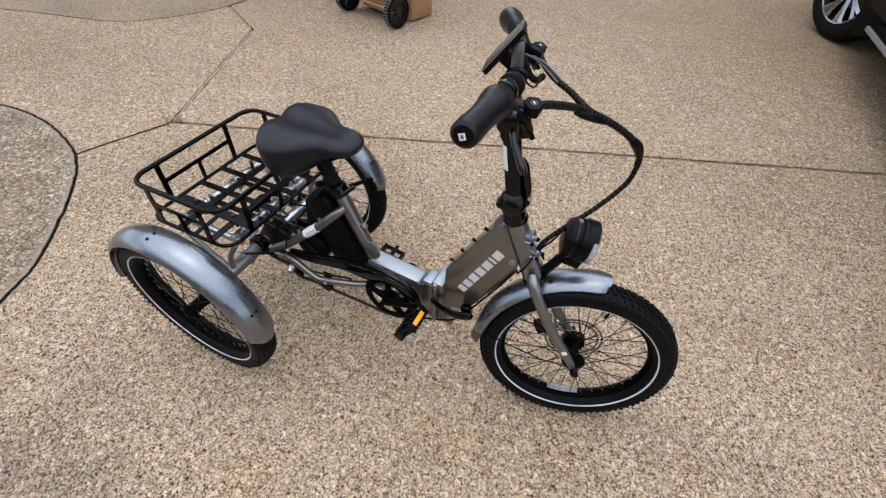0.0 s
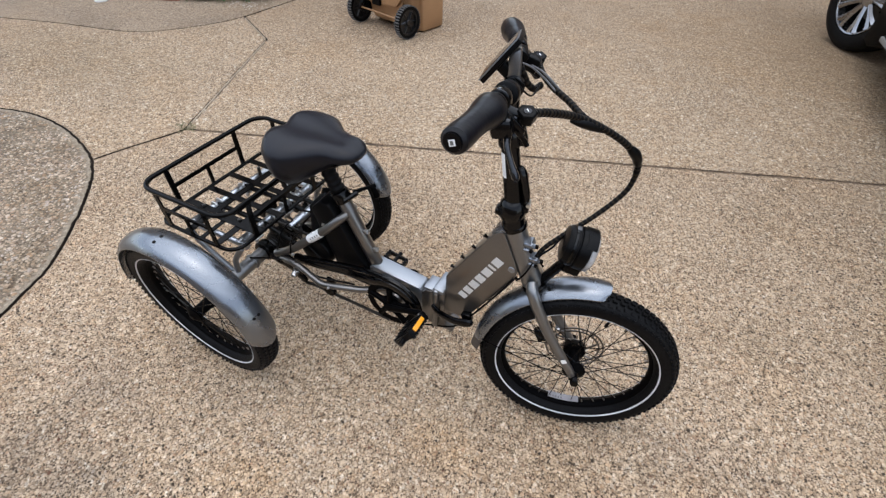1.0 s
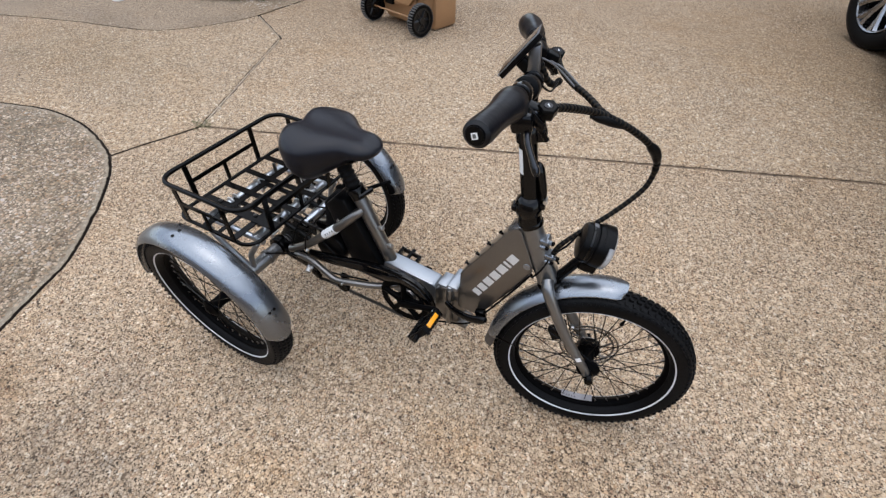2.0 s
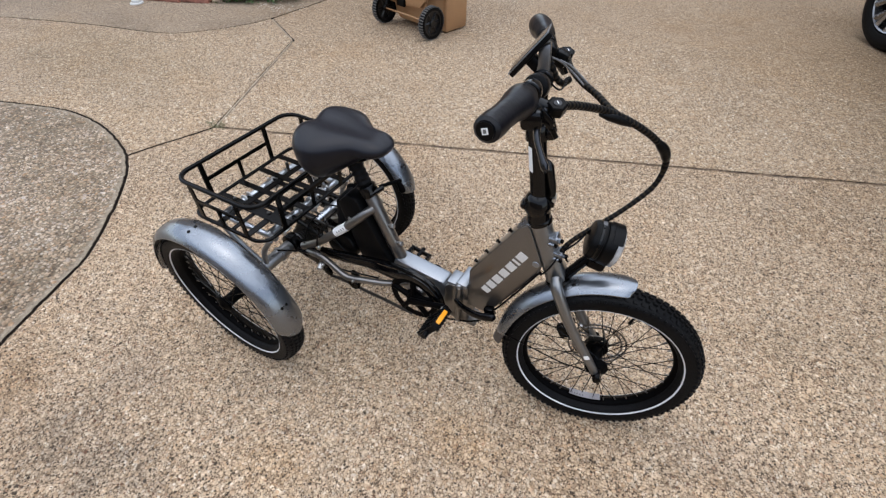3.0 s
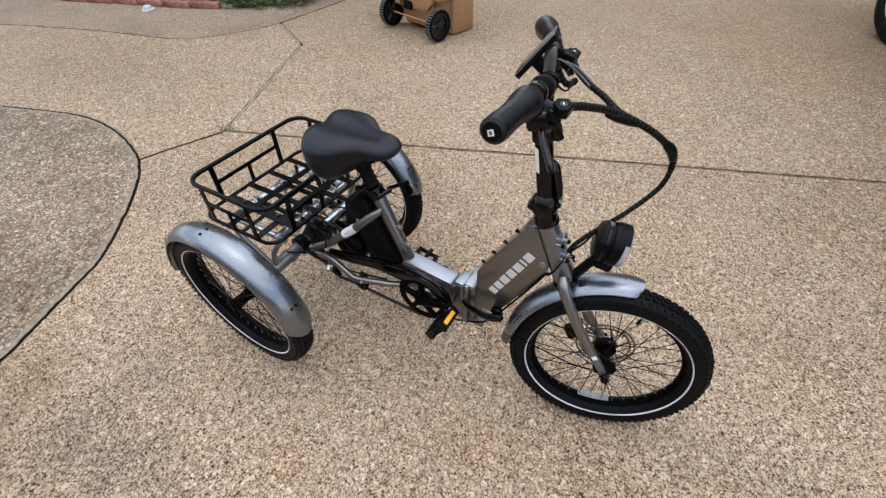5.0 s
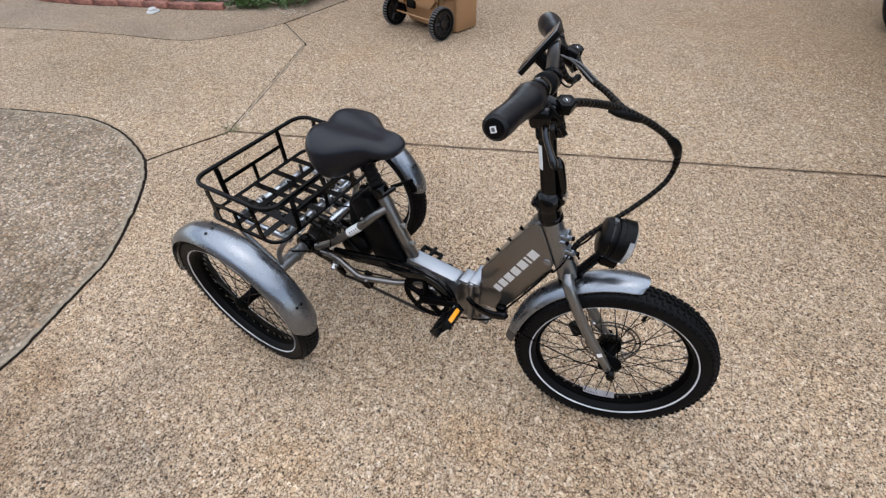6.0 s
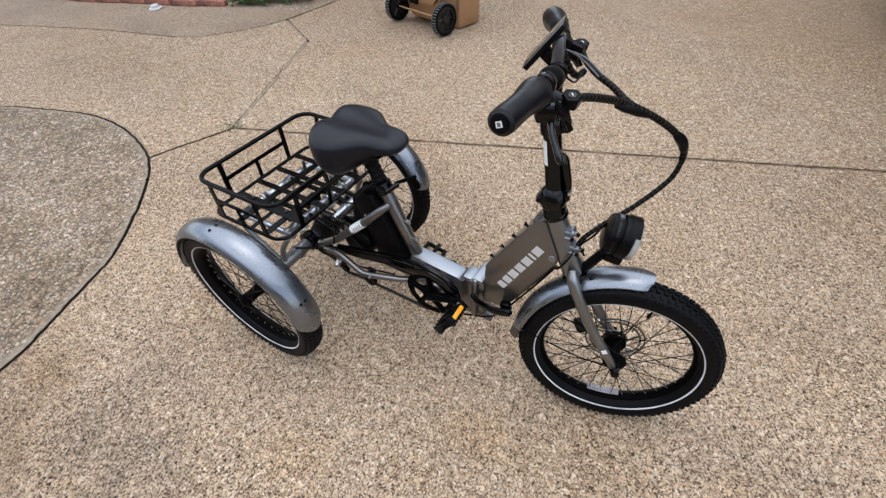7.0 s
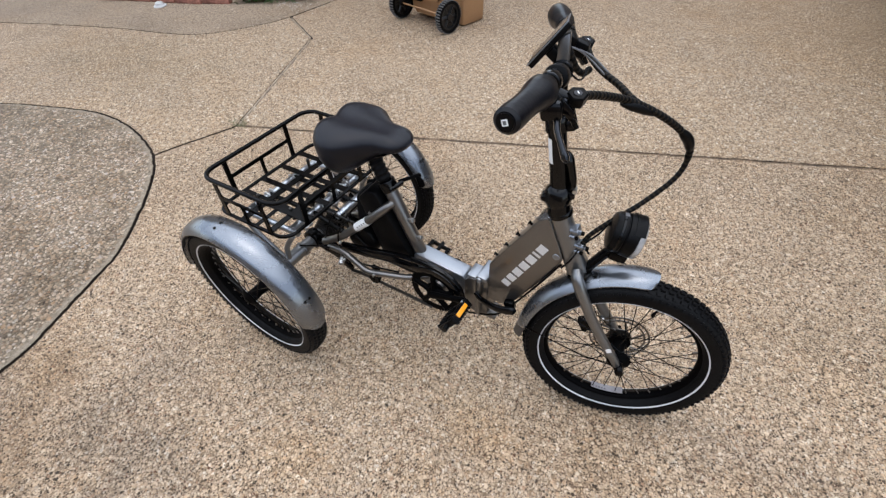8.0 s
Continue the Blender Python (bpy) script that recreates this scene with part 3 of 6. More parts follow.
for x, y, spread, height, seed in ((-4.36, 2.50, 0.15, 0.13, 1), (-4.22, 2.58, 0.17, 0.15, 2), (-4.04, 2.74, 0.17, 0.14, 3), (-3.88, 2.90, 0.18, 0.16, 11), (-3.85, 3.35, 0.22, 0.24, 12), (-4.62, 2.78, 0.22, 0.28, 4), (-5.0, 2.50, 0.16, 0.18, 5),
                                    (-6.22, 1.90, 0.12, 0.12, 6), (-5.95, 2.00, 0.10, 0.11, 9), (-5.2, 2.22, 0.10, 0.10, 14), (-4.72, 2.40, 0.10, 0.10, 15), (-6.75, 1.90, 0.16, 0.18, 10), (-4.35, 3.15, 0.30, 0.4, 7), (-5.5, 2.50, 0.24, 0.3, 8)):
    shrub(x, y, spread, height, seed, dry=seed in (5, 6, 9, 10, 14))

litter = Shape()
litter_rnd = random.Random(13)
for i in range(420):
    p = on_bed_line(litter_rnd.uniform(1.2, 5.2)) + Vector((-0.09, 0.14, 0.09)) + Vector((-0.3, 0.9, 0.02)) * litter_rnd.uniform(0, 0.6)
    size = litter_rnd.uniform(0.018, 0.040)
    m = Matrix.Translation(p) @ Euler((litter_rnd.uniform(-0.6, 0.6), litter_rnd.uniform(-0.6, 0.6), litter_rnd.uniform(0, 6.3))).to_matrix().to_4x4()
    litter.add([(0, 0, 0), (size * 0.5, size * 0.28, size * 0.12), (size, 0, 0), (size * 0.5, -size * 0.28, size * 0.12), (size * 0.5, 0, 0)], [(0, 4, 1), (4, 2, 1), (0, 3, 4), (4, 3, 2)], m)
tagged(litter.done("leaf_litter", M_LITTER, smooth=False), "dry brown fallen leaves on the bed soil", "leaf litter", "", "stuff")

stones = Shape()
stone_rnd = random.Random(9)
for i in range(260):
    p = on_bed_line(stone_rnd.uniform(3.0, 4.35)) + Vector((-0.11, 0.17, 0.06)) + Vector((-0.3, 0.9, 0)) * stone_rnd.uniform(0, 0.5)
    bm = bmesh.new()
    bmesh.ops.create_icosphere(bm, subdivisions=1, radius=stone_rnd.uniform(0.012, 0.026))
    m = Matrix.Translation(p + Vector((0, 0, 0.03))) @ Euler((stone_rnd.random() * 3, stone_rnd.random() * 3, 0)).to_matrix().to_4x4() @ Matrix.Diagonal((1, stone_rnd.uniform(0.6, 1), stone_rnd.uniform(0.5, 0.8), 1))
    bm.verts.index_update()
    stones.add([v.co.copy() for v in bm.verts], [tuple(v.index for v in f.verts) for f in bm.faces], m)
    bm.free()
tagged(stones.done("bed_stones", M_STONE), "white decorative stones scattered in the planting bed", "stones", "", "stuff")

# white plastic cap left on the walkway
cap = Shape()
cap.lathe([(0.001, 0.0), (0.062, 0.0), (0.064, 0.005), (0.060, 0.012), (0.042, 0.016), (0.038, 0.034), (0.030, 0.040), (0.001, 0.041)], 28, Matrix.Rotation(radians(90), 4, "X"), closed=False)
ob = cap.done("plastic_cap", M_WHITE, m=pose(-5.068, 1.974, 0.003, 3, -2, 20))
tagged(ob, "round white plastic cap lying on the walkway", "plastic cap")

# pale petals fallen on the walkway beside the shrubs
petals = Shape()
petal_rnd = random.Random(21)
for i in range(70):
    p = Vector((petal_rnd.gauss(-3.80, 0.14), petal_rnd.gauss(2.60, 0.07), 0.0045))
    petals.box((petal_rnd.uniform(0.005, 0.012), petal_rnd.uniform(0.004, 0.008), 0.003), Matrix.Translation(p) @ Euler((0, 0, petal_rnd.uniform(0, 6.3))).to_matrix().to_4x4())
tagged(petals.done("fallen_petals", M_STONE, smooth=False), "small pale petals scattered on the walkway", "petals", "", "stuff")

# weeds in the joint corner
weed = Shape()
weed_rnd = random.Random(2)
for i in range(46):
    w = weed_rnd.uniform(0, 6.3)
    base = Vector((JOINT[0] + weed_rnd.gauss(0.0, 0.035), JOINT[1] + weed_rnd.gauss(0.01, 0.025), -0.018))
    tip = base + Vector((math.cos(w) * 0.030, math.sin(w) * 0.030, weed_rnd.uniform(0.020, 0.040)))
    side = Vector((-math.sin(w), math.cos(w), 0)) * 0.0022
    mid = base.lerp(tip, 0.5) + Vector((0, 0, 0.014))
    weed.add([base - side, base + side, mid + side, mid - side, tip], [(0, 1, 2, 3), (3, 2, 4)])
tagged(weed.done("weed_tuft", M_WEED, smooth=False), "small dry green weeds growing in the joint corner", "weeds", "", "stuff")

# plain walls that close the yard, out of view; west and north also block skylight
wall = Shape().box((18.0, 0.2, 3.0), pose(0, -6.5, 1.49), 0.01)
tagged(wall.done("wall_south", M_WALL, smooth=False), "plain pale brown wall added out of view to close the yard", "wall", "", "structure")
# unseen wall added to darken the ground on the bed side
wall = Shape().box((9.0, 0.2, 6.0), pose(-7.6, 3.9, 2.99, 0, 0, 15), 0.01)
tagged(wall.done("wall_west_shade", M_WALL, smooth=False), "plain pale brown wall added out of view to shade the bed side", "wall", "", "structure")
# unseen wall added to cut the sky light on the far slab
wall = Shape().box((18.0, 0.2, 5.4), pose(6.2, 7.4, 2.69), 0.01)
tagged(wall.done("wall_north_shade", M_WALL, smooth=False), "plain pale brown wall added out of view to close the yard", "wall", "", "structure")


# ---- the tricycle: x ahead, y to its left, origin on the ground under the front hub ----
WHEEL_R, AXLE_X, TRACK = 0.262, -1.056, 0.340
STEER_AT = Vector((-0.164, 0, 0.523))
STEER_AXIS = Vector((-math.sin(radians(25)), 0, math.cos(radians(25))))
STEER = Matrix.Translation(STEER_AT) @ Matrix.Rotation(radians(15.46), 4, STEER_AXIS) @ Matrix.Translation(-STEER_AT)
trike = new("electric_tricycle")
tagged(trike, "gunmetal grey folding electric tricycle with black saddle and rear basket", "tricycle")


def tyre_shape():
    s = Shape()
    half = [(0.2025, 0.0115), (0.2060, 0.0190), (0.213, 0.0295), (0.224, 0.0345), (0.237, 0.0362), (0.249, 0.0345), (0.2565, 0.0280), (0.2605, 0.015), (0.2615, 0.0)]
    profile = [(r, -y) for r, y in half] + [(r, y) for r, y in half[-2::-1]]
    s.lathe(profile, 72)
    # tread blocks: two centre rows and two shoulder rows
    for row, (y, r, count, size, shift) in enumerate(((-0.0080, 0.2614, 84, (0.0125, 0.0110, 0.0085), 0.0), (0.0080, 0.2614, 84, (0.0125, 0.0110, 0.0085), 0.5), (-0.0225, 0.2572, 84, (0.0120, 0.0100, 0.0090), 0.5), (0.0225, 0.2572, 84, (0.0120, 0.0100, 0.0090), 0.0),
                                                      (-0.0330, 0.2480, 84, (0.0085, 0.0070, 0.0095), 0.0), (0.0330, 0.2480, 84, (0.0085, 0.0070, 0.0095), 0.5))):
        lean = -math.copysign({0: 0, 1: 0, 2: 32, 3: 32, 4: 62, 5: 62}[row], y)
        for i in range(count):
            w = 360 * (i + shift) / count
            m = Matrix.Rotation(radians(-w), 4, "Y") @ Matrix.Translation((0, y, r)) @ Matrix.Rotation(radians(lean), 4, "X")
            a, b, c = (v / 2 for v in size)
            k = 0.8
            s.add([(-a, -b, -c), (a, -b, -c), (a, b, -c), (-a, b, -c), (-a * k, -b * k, c), (a * k, -b * k, c), (a * k, b * k, c), (-a * k, b * k, c)],
                  [(4, 5, 6, 7), (0, 1, 5, 4), (1, 2, 6, 5), (2, 3, 7, 6), (3, 0, 4, 7)], m)
    return s


WHEEL_CACHE = {}


def child(name, key, make, mat, parent, m=None, label=""):
    """A part on a shared mesh."""
    if key not in WHEEL_CACHE:
        ob = make().done(name, mat, parent, label, m=m)
        WHEEL_CACHE[key] = ob.data
        return ob
    ob = new(name, WHEEL_CACHE[key])
    ob.parent = parent
    if m is not None:
        ob.matrix_basis = m
    if label:
        ob["label"] = label
    return ob


def rim_shape():
    return Shape().lathe([(0.1945, -0.007), (0.193, 0.0), (0.1945, 0.007), (0.198, 0.0115), (0.2055, 0.0140), (0.2065, 0.0160), (0.2090, 0.0160), (0.2090, 0.0130), (0.202, 0.0110), (0.202, -0.0110),
                          (0.2090, -0.0130), (0.2090, -0.0160), (0.2065, -0.0160), (0.2055, -0.0140), (0.198, -0.0115)], 72)


def stripe_shape():
    s = Shape()
    for k in (-1, 1):
        s.lathe([(0.2153, 0.0316 * k), (0.2187, 0.0334 * k), (0.2187, 0.0341 * k), (0.2153, 0.0323 * k)], 96)
    return s


def spoke_shape(side, lead, flange=0.026, out=0.028):
    s = Shape()
    a = Vector((flange, out * side, 0))
    w = radians(52 * lead)
    b = Vector((0.195 * math.cos(w), 0.003 * side, 0.195 * math.sin(w)))
    s.rod(a, b, 0.00125, 5)
    return s


def wheel(name, m, hub, label, disc=None, key="rear", wide=0.028, flange=0.026):
    """hub: (radius, y) profile of the hub shell. Children: tyre, rim, reflective bands, spokes, valve."""
    part = Shape().lathe(hub, 28, closed=False).done(name, M_DEEP, trike, label, m=m)
    child("tyre", "tyre", tyre_shape, M_RUBBER, part, label="black knobbly tyre")
    child("rim", "rim", rim_shape, M_DEEP, part)
    child("reflective_band", "stripe", stripe_shape, M_STRIPE, part, label="white reflective sidewall band")
    for i in range(36):
        side, lead = (1 if i % 2 else -1), (1 if (i // 2) % 2 else -1)
        child("spoke", (key, side, lead), lambda: spoke_shape(side, lead, flange, wide), M_GLOSS, part, m=Matrix.Rotation(radians(10 * i + 52 * lead), 4, "Y"))
        child("nipple", "nipple", lambda: Shape().tube([(0.1925, 0, 0), (0.187, 0, 0), (0.182, 0, 0)], [0.0026, 0.0021, 0.0016], 6), M_DISC, part, m=Matrix.Rotation(radians(10 * i), 4, "Y"))
    child("valve", "valve", lambda: Shape().tube([(0.192, 0, 0), (0.180, 0, 0), (0.178, 0, 0), (0.166, 0, 0)], [0.003, 0.003, 0.0042, 0.0042], 8), M_PLASTIC, part, m=Matrix.Rotation(radians(-75), 4, "Y"))
    if disc:
        y, r = disc
        d = Shape()
        for outer, inner_r in ((r, r - 0.005), (r - 0.012, r - 0.017)):
            d.lathe([(inner_r, y - 0.001), (outer, y - 0.001), (outer, y + 0.001), (inner_r, y + 0.001)], 60)
        for i in range(40):
            w = i * math.pi / 20
            d.tube([((r - 0.014) * math.cos(w), y, (r - 0.014) * math.sin(w)), ((r - 0.003) * math.cos(w + 0.09), y, (r - 0.003) * math.sin(w + 0.09))], 0.0016, 4)
        d.lathe([(0.020, y - 0.001), (0.034, y - 0.001), (0.034, y + 0.001), (0.020, y + 0.001)], 24)
        for i in range(6):
            w = i * math.pi / 3
            d.tube([(0.03 * math.cos(w), y, 0.03 * math.sin(w)), ((r - 0.015) * math.cos(w + 0.5), y, (r - 0.015) * math.sin(w + 0.5))], 0.003, 6)
        d.done("brake_disc", M_DISC, part, "drilled steel brake disc")
    return part


FRONT_HUB = [(0.001, -0.078), (0.007, -0.078), (0.007, -0.064), (0.012, -0.063), (0.012, -0.050), (0.018, -0.045), (0.031, -0.036), (0.031, -0.030), (0.018, -0.026), (0.016, 0.0), (0.018, 0.026), (0.031, 0.030), (0.031, 0.036), (0.018, 0.046), (0.012, 0.060), (0.007, 0.064), (0.007, 0.078), (0.001, 0.078)]
REAR_HUB = [(0.001, -0.046), (0.010, -0.046), (0.012, -0.044), (0.018, -0.041), (0.029, -0.036), (0.029, -0.031), (0.020, -0.028), (0.018, 0.0), (0.020, 0.028), (0.029, 0.031), (0.029, 0.036), (0.020, 0.044), (0.018, 0.066), (0.001, 0.066)]
lift = Matrix.Translation((0, 0, 0.262 * 0.9936 - (STEER @ Vector((0, 0, 0.262))).z))
FRONT = lift @ STEER
# wheels stand a little out of true
TRUE = pose(0, 0, 0, 2.2, 0, -1.1)
HUB = FRONT @ Vector((0, 0, WHEEL_R)) + Vector((0.001, -0.005, 0.002))
FRONT_TURN = Matrix.Translation(HUB) @ TRUE @ FRONT.to_3x3().to_4x4()
wheel("front_wheel", FRONT_TURN, FRONT_HUB, "front wheel with black spokes and rim", disc=(0.050, 0.082), key="front")
REAR_R = Matrix.Translation((AXLE_X, -TRACK, WHEEL_R)) @ TRUE
REAR_L = Matrix.Translation((AXLE_X - 0.020, TRACK - 0.010, WHEEL_R)) @ Matrix.Rotation(math.pi, 4, "Z")
wheel("rear_wheel", REAR_R, REAR_HUB, "rear wheel with black spokes and rim")
wheel("rear_wheel", REAR_L, REAR_HUB, "rear wheel with black spokes and rim")


def fender(name, centre, radius, a0, a1, width, mat, m, bolts, flap=False, drop=0.016, label=""):
    """A curved guard swept about the y axis; angles from +x, up."""
    s = Shape()
    n, k = 48, 14
    rings = []
    for shell in (0.0, -0.0025):
        for i in range(n + 1):
            t = i / n
            a = radians(a0 + (a1 - a0) * t)
            end = min(1.0, min(t, 1 - t) * (a1 - a0) / 6.5)
            half = width / 2 * (0.72 + 0.28 * math.sqrt(max(0.0, 1 - (1 - end) ** 2)))
            for j in range(k + 1):
                q = -1 + 2 * j / k
                rr = radius + shell - drop * (1 - math.sqrt(max(0, 1 - 0.93 * q * q))) / 0.735
                pull = (1 - q * q) * radians(1.6) * (1 if t > 0.5 else -1) * (1 - end)
                rings.append((centre[0] + rr * math.cos(a + pull), half * q, centre[1] + rr * math.sin(a + pull)))
    base = (n + 1) * (k + 1)
    at = lambda sh, i, j: sh * base + i * (k + 1) + j
    faces = []
    for i in range(n):
        for j in range(k):
            faces.append((at(0, i, j), at(0, i + 1, j), at(0, i + 1, j + 1), at(0, i, j + 1)))
            faces.append((at(1, i, j), at(1, i, j + 1), at(1, i + 1, j + 1), at(1, i + 1, j)))
        for j in (0, k):
            faces.append((at(0, i, j), at(0, i + 1, j), at(1, i + 1, j), at(1, i, j)))
    for i in (0, n):
        for j in range(k):
            faces.append((at(0, i, j), at(0, i, j + 1), at(1, i, j + 1), at(1, i, j)))
    s.add(rings, faces)
    ob = s.done(name, mat, trike, label, m=m)
    for a, y in bolts:
        w = radians(a)
        rr = radius - drop * (1 - math.sqrt(1 - 0.93 * (2 * y / width) ** 2)) / 0.735
        c = Vector((centre[0] + rr * math.cos(w), y, centre[1] + rr * math.sin(w)))
        d = Vector((math.cos(w), 0, math.sin(w)))
        Shape().tube([c - d * 0.001, c + d * 0.0015, c + d * 0.003], [0.0048, 0.0045, 0.0025], 10).done("bolt", M_BLACK, ob)
    return ob


front_guard = fender("front_fender", (0.0, 0.262), 0.288, 86.5, 174, 0.084, M_FENDER, FRONT, [(115, -0.022), (118, -0.006)], drop=0.020, label="satin grey front mudguard")
flap = Shape()
flap_rows = []
for skin in (0.0, -0.002):
    for a, flare, wide in ((167, -0.001, 0.039), (172, 0.001, 0.040), (176, 0.003, 0.039), (180, 0.006, 0.036), (182.5, 0.009, 0.027)):
        for q in (-1.0, -0.6, -0.2, 0.2, 0.6, 1.0):
            r = 0.2855 + skin + flare - 0.018 * q * q
            flap_rows.append((r * math.cos(radians(a)), wide * q, 0.262 + r * math.sin(radians(a))))
flap.add(flap_rows, [(k * 30 + r * 6 + c, k * 30 + r * 6 + c + 1, k * 30 + r * 6 + c + 7, k * 30 + r * 6 + c + 6) for k in (0, 1) for r in range(4) for c in range(5)]
         + [(24 + c, 25 + c, 55 + c, 54 + c) for c in range(5)])
flap.done("mud_flap", M_FLAP, front_guard)
for y in (-0.043, 0.043):
    Shape().tube([(0.0, y * 1.5, 0.262), (-0.10, y * 1.45, 0.275), (-0.262, y, 0.312), (-0.270, y * 0.6, 0.318)], 0.0018, 6).done("stay_wire", M_GLOSS, front_guard)

for m, k, tip in ((REAR_R, 1, 4), (Matrix.Translation((AXLE_X - 0.020, TRACK - 0.010, WHEEL_R)), -1, 16)):
    fender("rear_fender", (-0.004, 0.001), 0.2865, tip, tip + 173, 0.092, M_FENDER, m, [(tip + 20, -0.006), (tip + 20, 0.010), (tip + 88, -0.014), (tip + 88, 0.008)], drop=0.024, label="satin grey rear mudguard")

# fork
fork = Shape().rod((-0.158, 0, 0.508), (-0.172, 0, 0.540), 0.024, 20, bevel=0.004).done("fork", M_FORK, trike, m=FRONT)
for y in (-1, 1):
    pts = spline([(-0.166, 0.030 * y, 0.533), (-0.160, 0.050 * y, 0.518), (-0.135, 0.057 * y, 0.470), (-0.098, 0.058 * y, 0.403), (-0.045, 0.058 * y, 0.322), (-0.018, 0.058 * y, 0.283), (-0.006, 0.058 * y, 0.262)], 5)
    n = len(pts)
    Shape().tube(pts, [0.0190 - 0.0075 * max(0, i / (n - 1) - 0.25) for i in range(n)], 14, flat=0.78).done("fork_blade", M_FORK, fork)
    Shape().plate([(-0.018, 0.284), (0.006, 0.278), (0.012, 0.262), (0.006, 0.248), (-0.008, 0.246), (-0.018, 0.258)], 0.058 * y - 0.004, 0.058 * y + 0.004, 0.0015).done("dropout", M_BLACK, fork)
    Shape().rod((0, 0.062 * y, 0.262), (0, 0.086 * y, 0.262), 0.0115, 6, bevel=0.001).done("axle_nut", M_BLACK, fork)
Shape().box((0.013, 0.0008, 0.013), pose(-0.043, -0.0768, 0.331, 0, -32, 0), 0.0).done("sticker", M_LABEL, fork, "small white square sticker", smooth=False)
Shape().box((0.054, 0.026, 0.046), pose(-0.090, 0.048, 0.292, 0, -30, 0), 0.008).box((0.020, 0.03, 0.014), pose(-0.083, 0.054, 0.318, 0, -30, 0), 0.004).done("brake_caliper", M_BLACK, fork)
Shape().box((0.012, 0.02, 0.012), pose(-0.06, 0.045, 0.325), 0.003).done("caliper_bolt", M_STEEL, fork)

# headlamp on its arm
lamp_m = FRONT @ pose(-0.087, -0.008, 0.652, 0, 9, 0) @ Matrix.Rotation(radians(-90), 4, "Z")
lamp = Shape().lathe([(0.001, -0.034), (0.028, -0.034), (0.042, -0.029), (0.047, -0.021), (0.0485, -0.006), (0.046, -0.004), (0.046, -0.002), (0.049, 0.0), (0.051, 0.010), (0.0515, 0.022), (0.048, 0.026)], 36, closed=False).done("headlamp", M_PLASTIC, trike, "round black plastic headlamp", m=lamp_m)
Shape().lathe([(0.046, 0.022), (0.0505, 0.0265), (0.0505, 0.034), (0.045, 0.039), (0.030, 0.043), (0.001, 0.045)], 36, closed=False).done("lens", M_LENS, lamp, "clear lamp lens")
Shape().lathe([(0.0510, 0.010), (0.0528, 0.010), (0.0528, 0.034), (0.0510, 0.034)], 18, turn=3.6, start=0.6).done("hood", M_PLASTIC, lamp)
Shape().plate([(-0.006, -0.050), (0.006, -0.050), (0.004, -0.060), (-0.004, -0.060)], 0.004, 0.026, 0.001).done("drain_fin", M_PLASTIC, lamp)
Shape().lathe([(0.0470, -0.018), (0.0492, -0.017), (0.0492, -0.012), (0.0475, -0.011)], 36).done("rib", M_GLOSS, lamp)
Shape().box((0.014, 0.010, 0.003), pose(0.0, -0.012, 0.0485), 0.001).done("label_print", M_WIRE, lamp)
arm = Shape().tube([(-0.156, 0, 0.512), (-0.140, 0, 0.532), (-0.112, 0, 0.580), (-0.100, 0, 0.600)], [0.010, 0.012, 0.012, 0.010], 10, flat=1.3)
arm.box((0.042, 0.034, 0.026), pose(-0.084, -0.004, 0.588, 0, 12, 0), 0.006)
arm.done("headlamp_arm", M_BLACK, trike, m=FRONT)

# main frame
frame_part = Shape().tube([(-0.164, 0, 0.515), (-0.172, 0, 0.533), (-0.229, 0, 0.655), (-0.235, 0, 0.668)], [0.0275, 0.0270, 0.0270, 0.0278], 28).done("head_tube", M_FORK, trike, "gunmetal head tube")
for z, r in ((0.507, 0.0325), (0.672, 0.029)):
    k = (0.523 - z) * math.tan(radians(25)) - 0.164
    d = STEER_AXIS
    Shape().rod(Vector((k, 0, z)) - d * 0.006, Vector((k, 0, z)) + d * 0.006, r, 24, bevel=0.002).done("headset_cup", M_GLOSS, frame_part)
for z in (0.640, 0.600):
    k = (0.523 - z) * math.tan(radians(25)) - 0.164
    lug = Shape().rod((k + 0.018, -0.012, z), (k + 0.039, -0.014, z + 0.003), 0.008, 10, bevel=0.001)
    lug.box((0.016, 0.03, 0.018), pose(k + 0.030, -0.004, z, 0, -25, 0), 0.003)
    lug.rod((k + 0.039, -0.014, z + 0.003), (k + 0.045, -0.014, z + 0.004), 0.006, 6)
    lug.rod((k + 0.016, -0.016, z - 0.014), (k + 0.034, -0.018, z - 0.012), 0.0062, 10, bevel=0.001)
    lug.done("cable_lug", M_FENDER, frame_part, "small grey metal cable clamp")
    for tip, r in (((k + 0.044, -0.014, z + 0.004), 0.0052), ((k + 0.034, -0.018, z - 0.012), 0.0045)):
        Shape().rod(tip, Vector(tip) + Vector((0.007, -0.001, 0.001)), r, 8, bevel=0.001).done("lug_bolt", M_BLACK, frame_part)

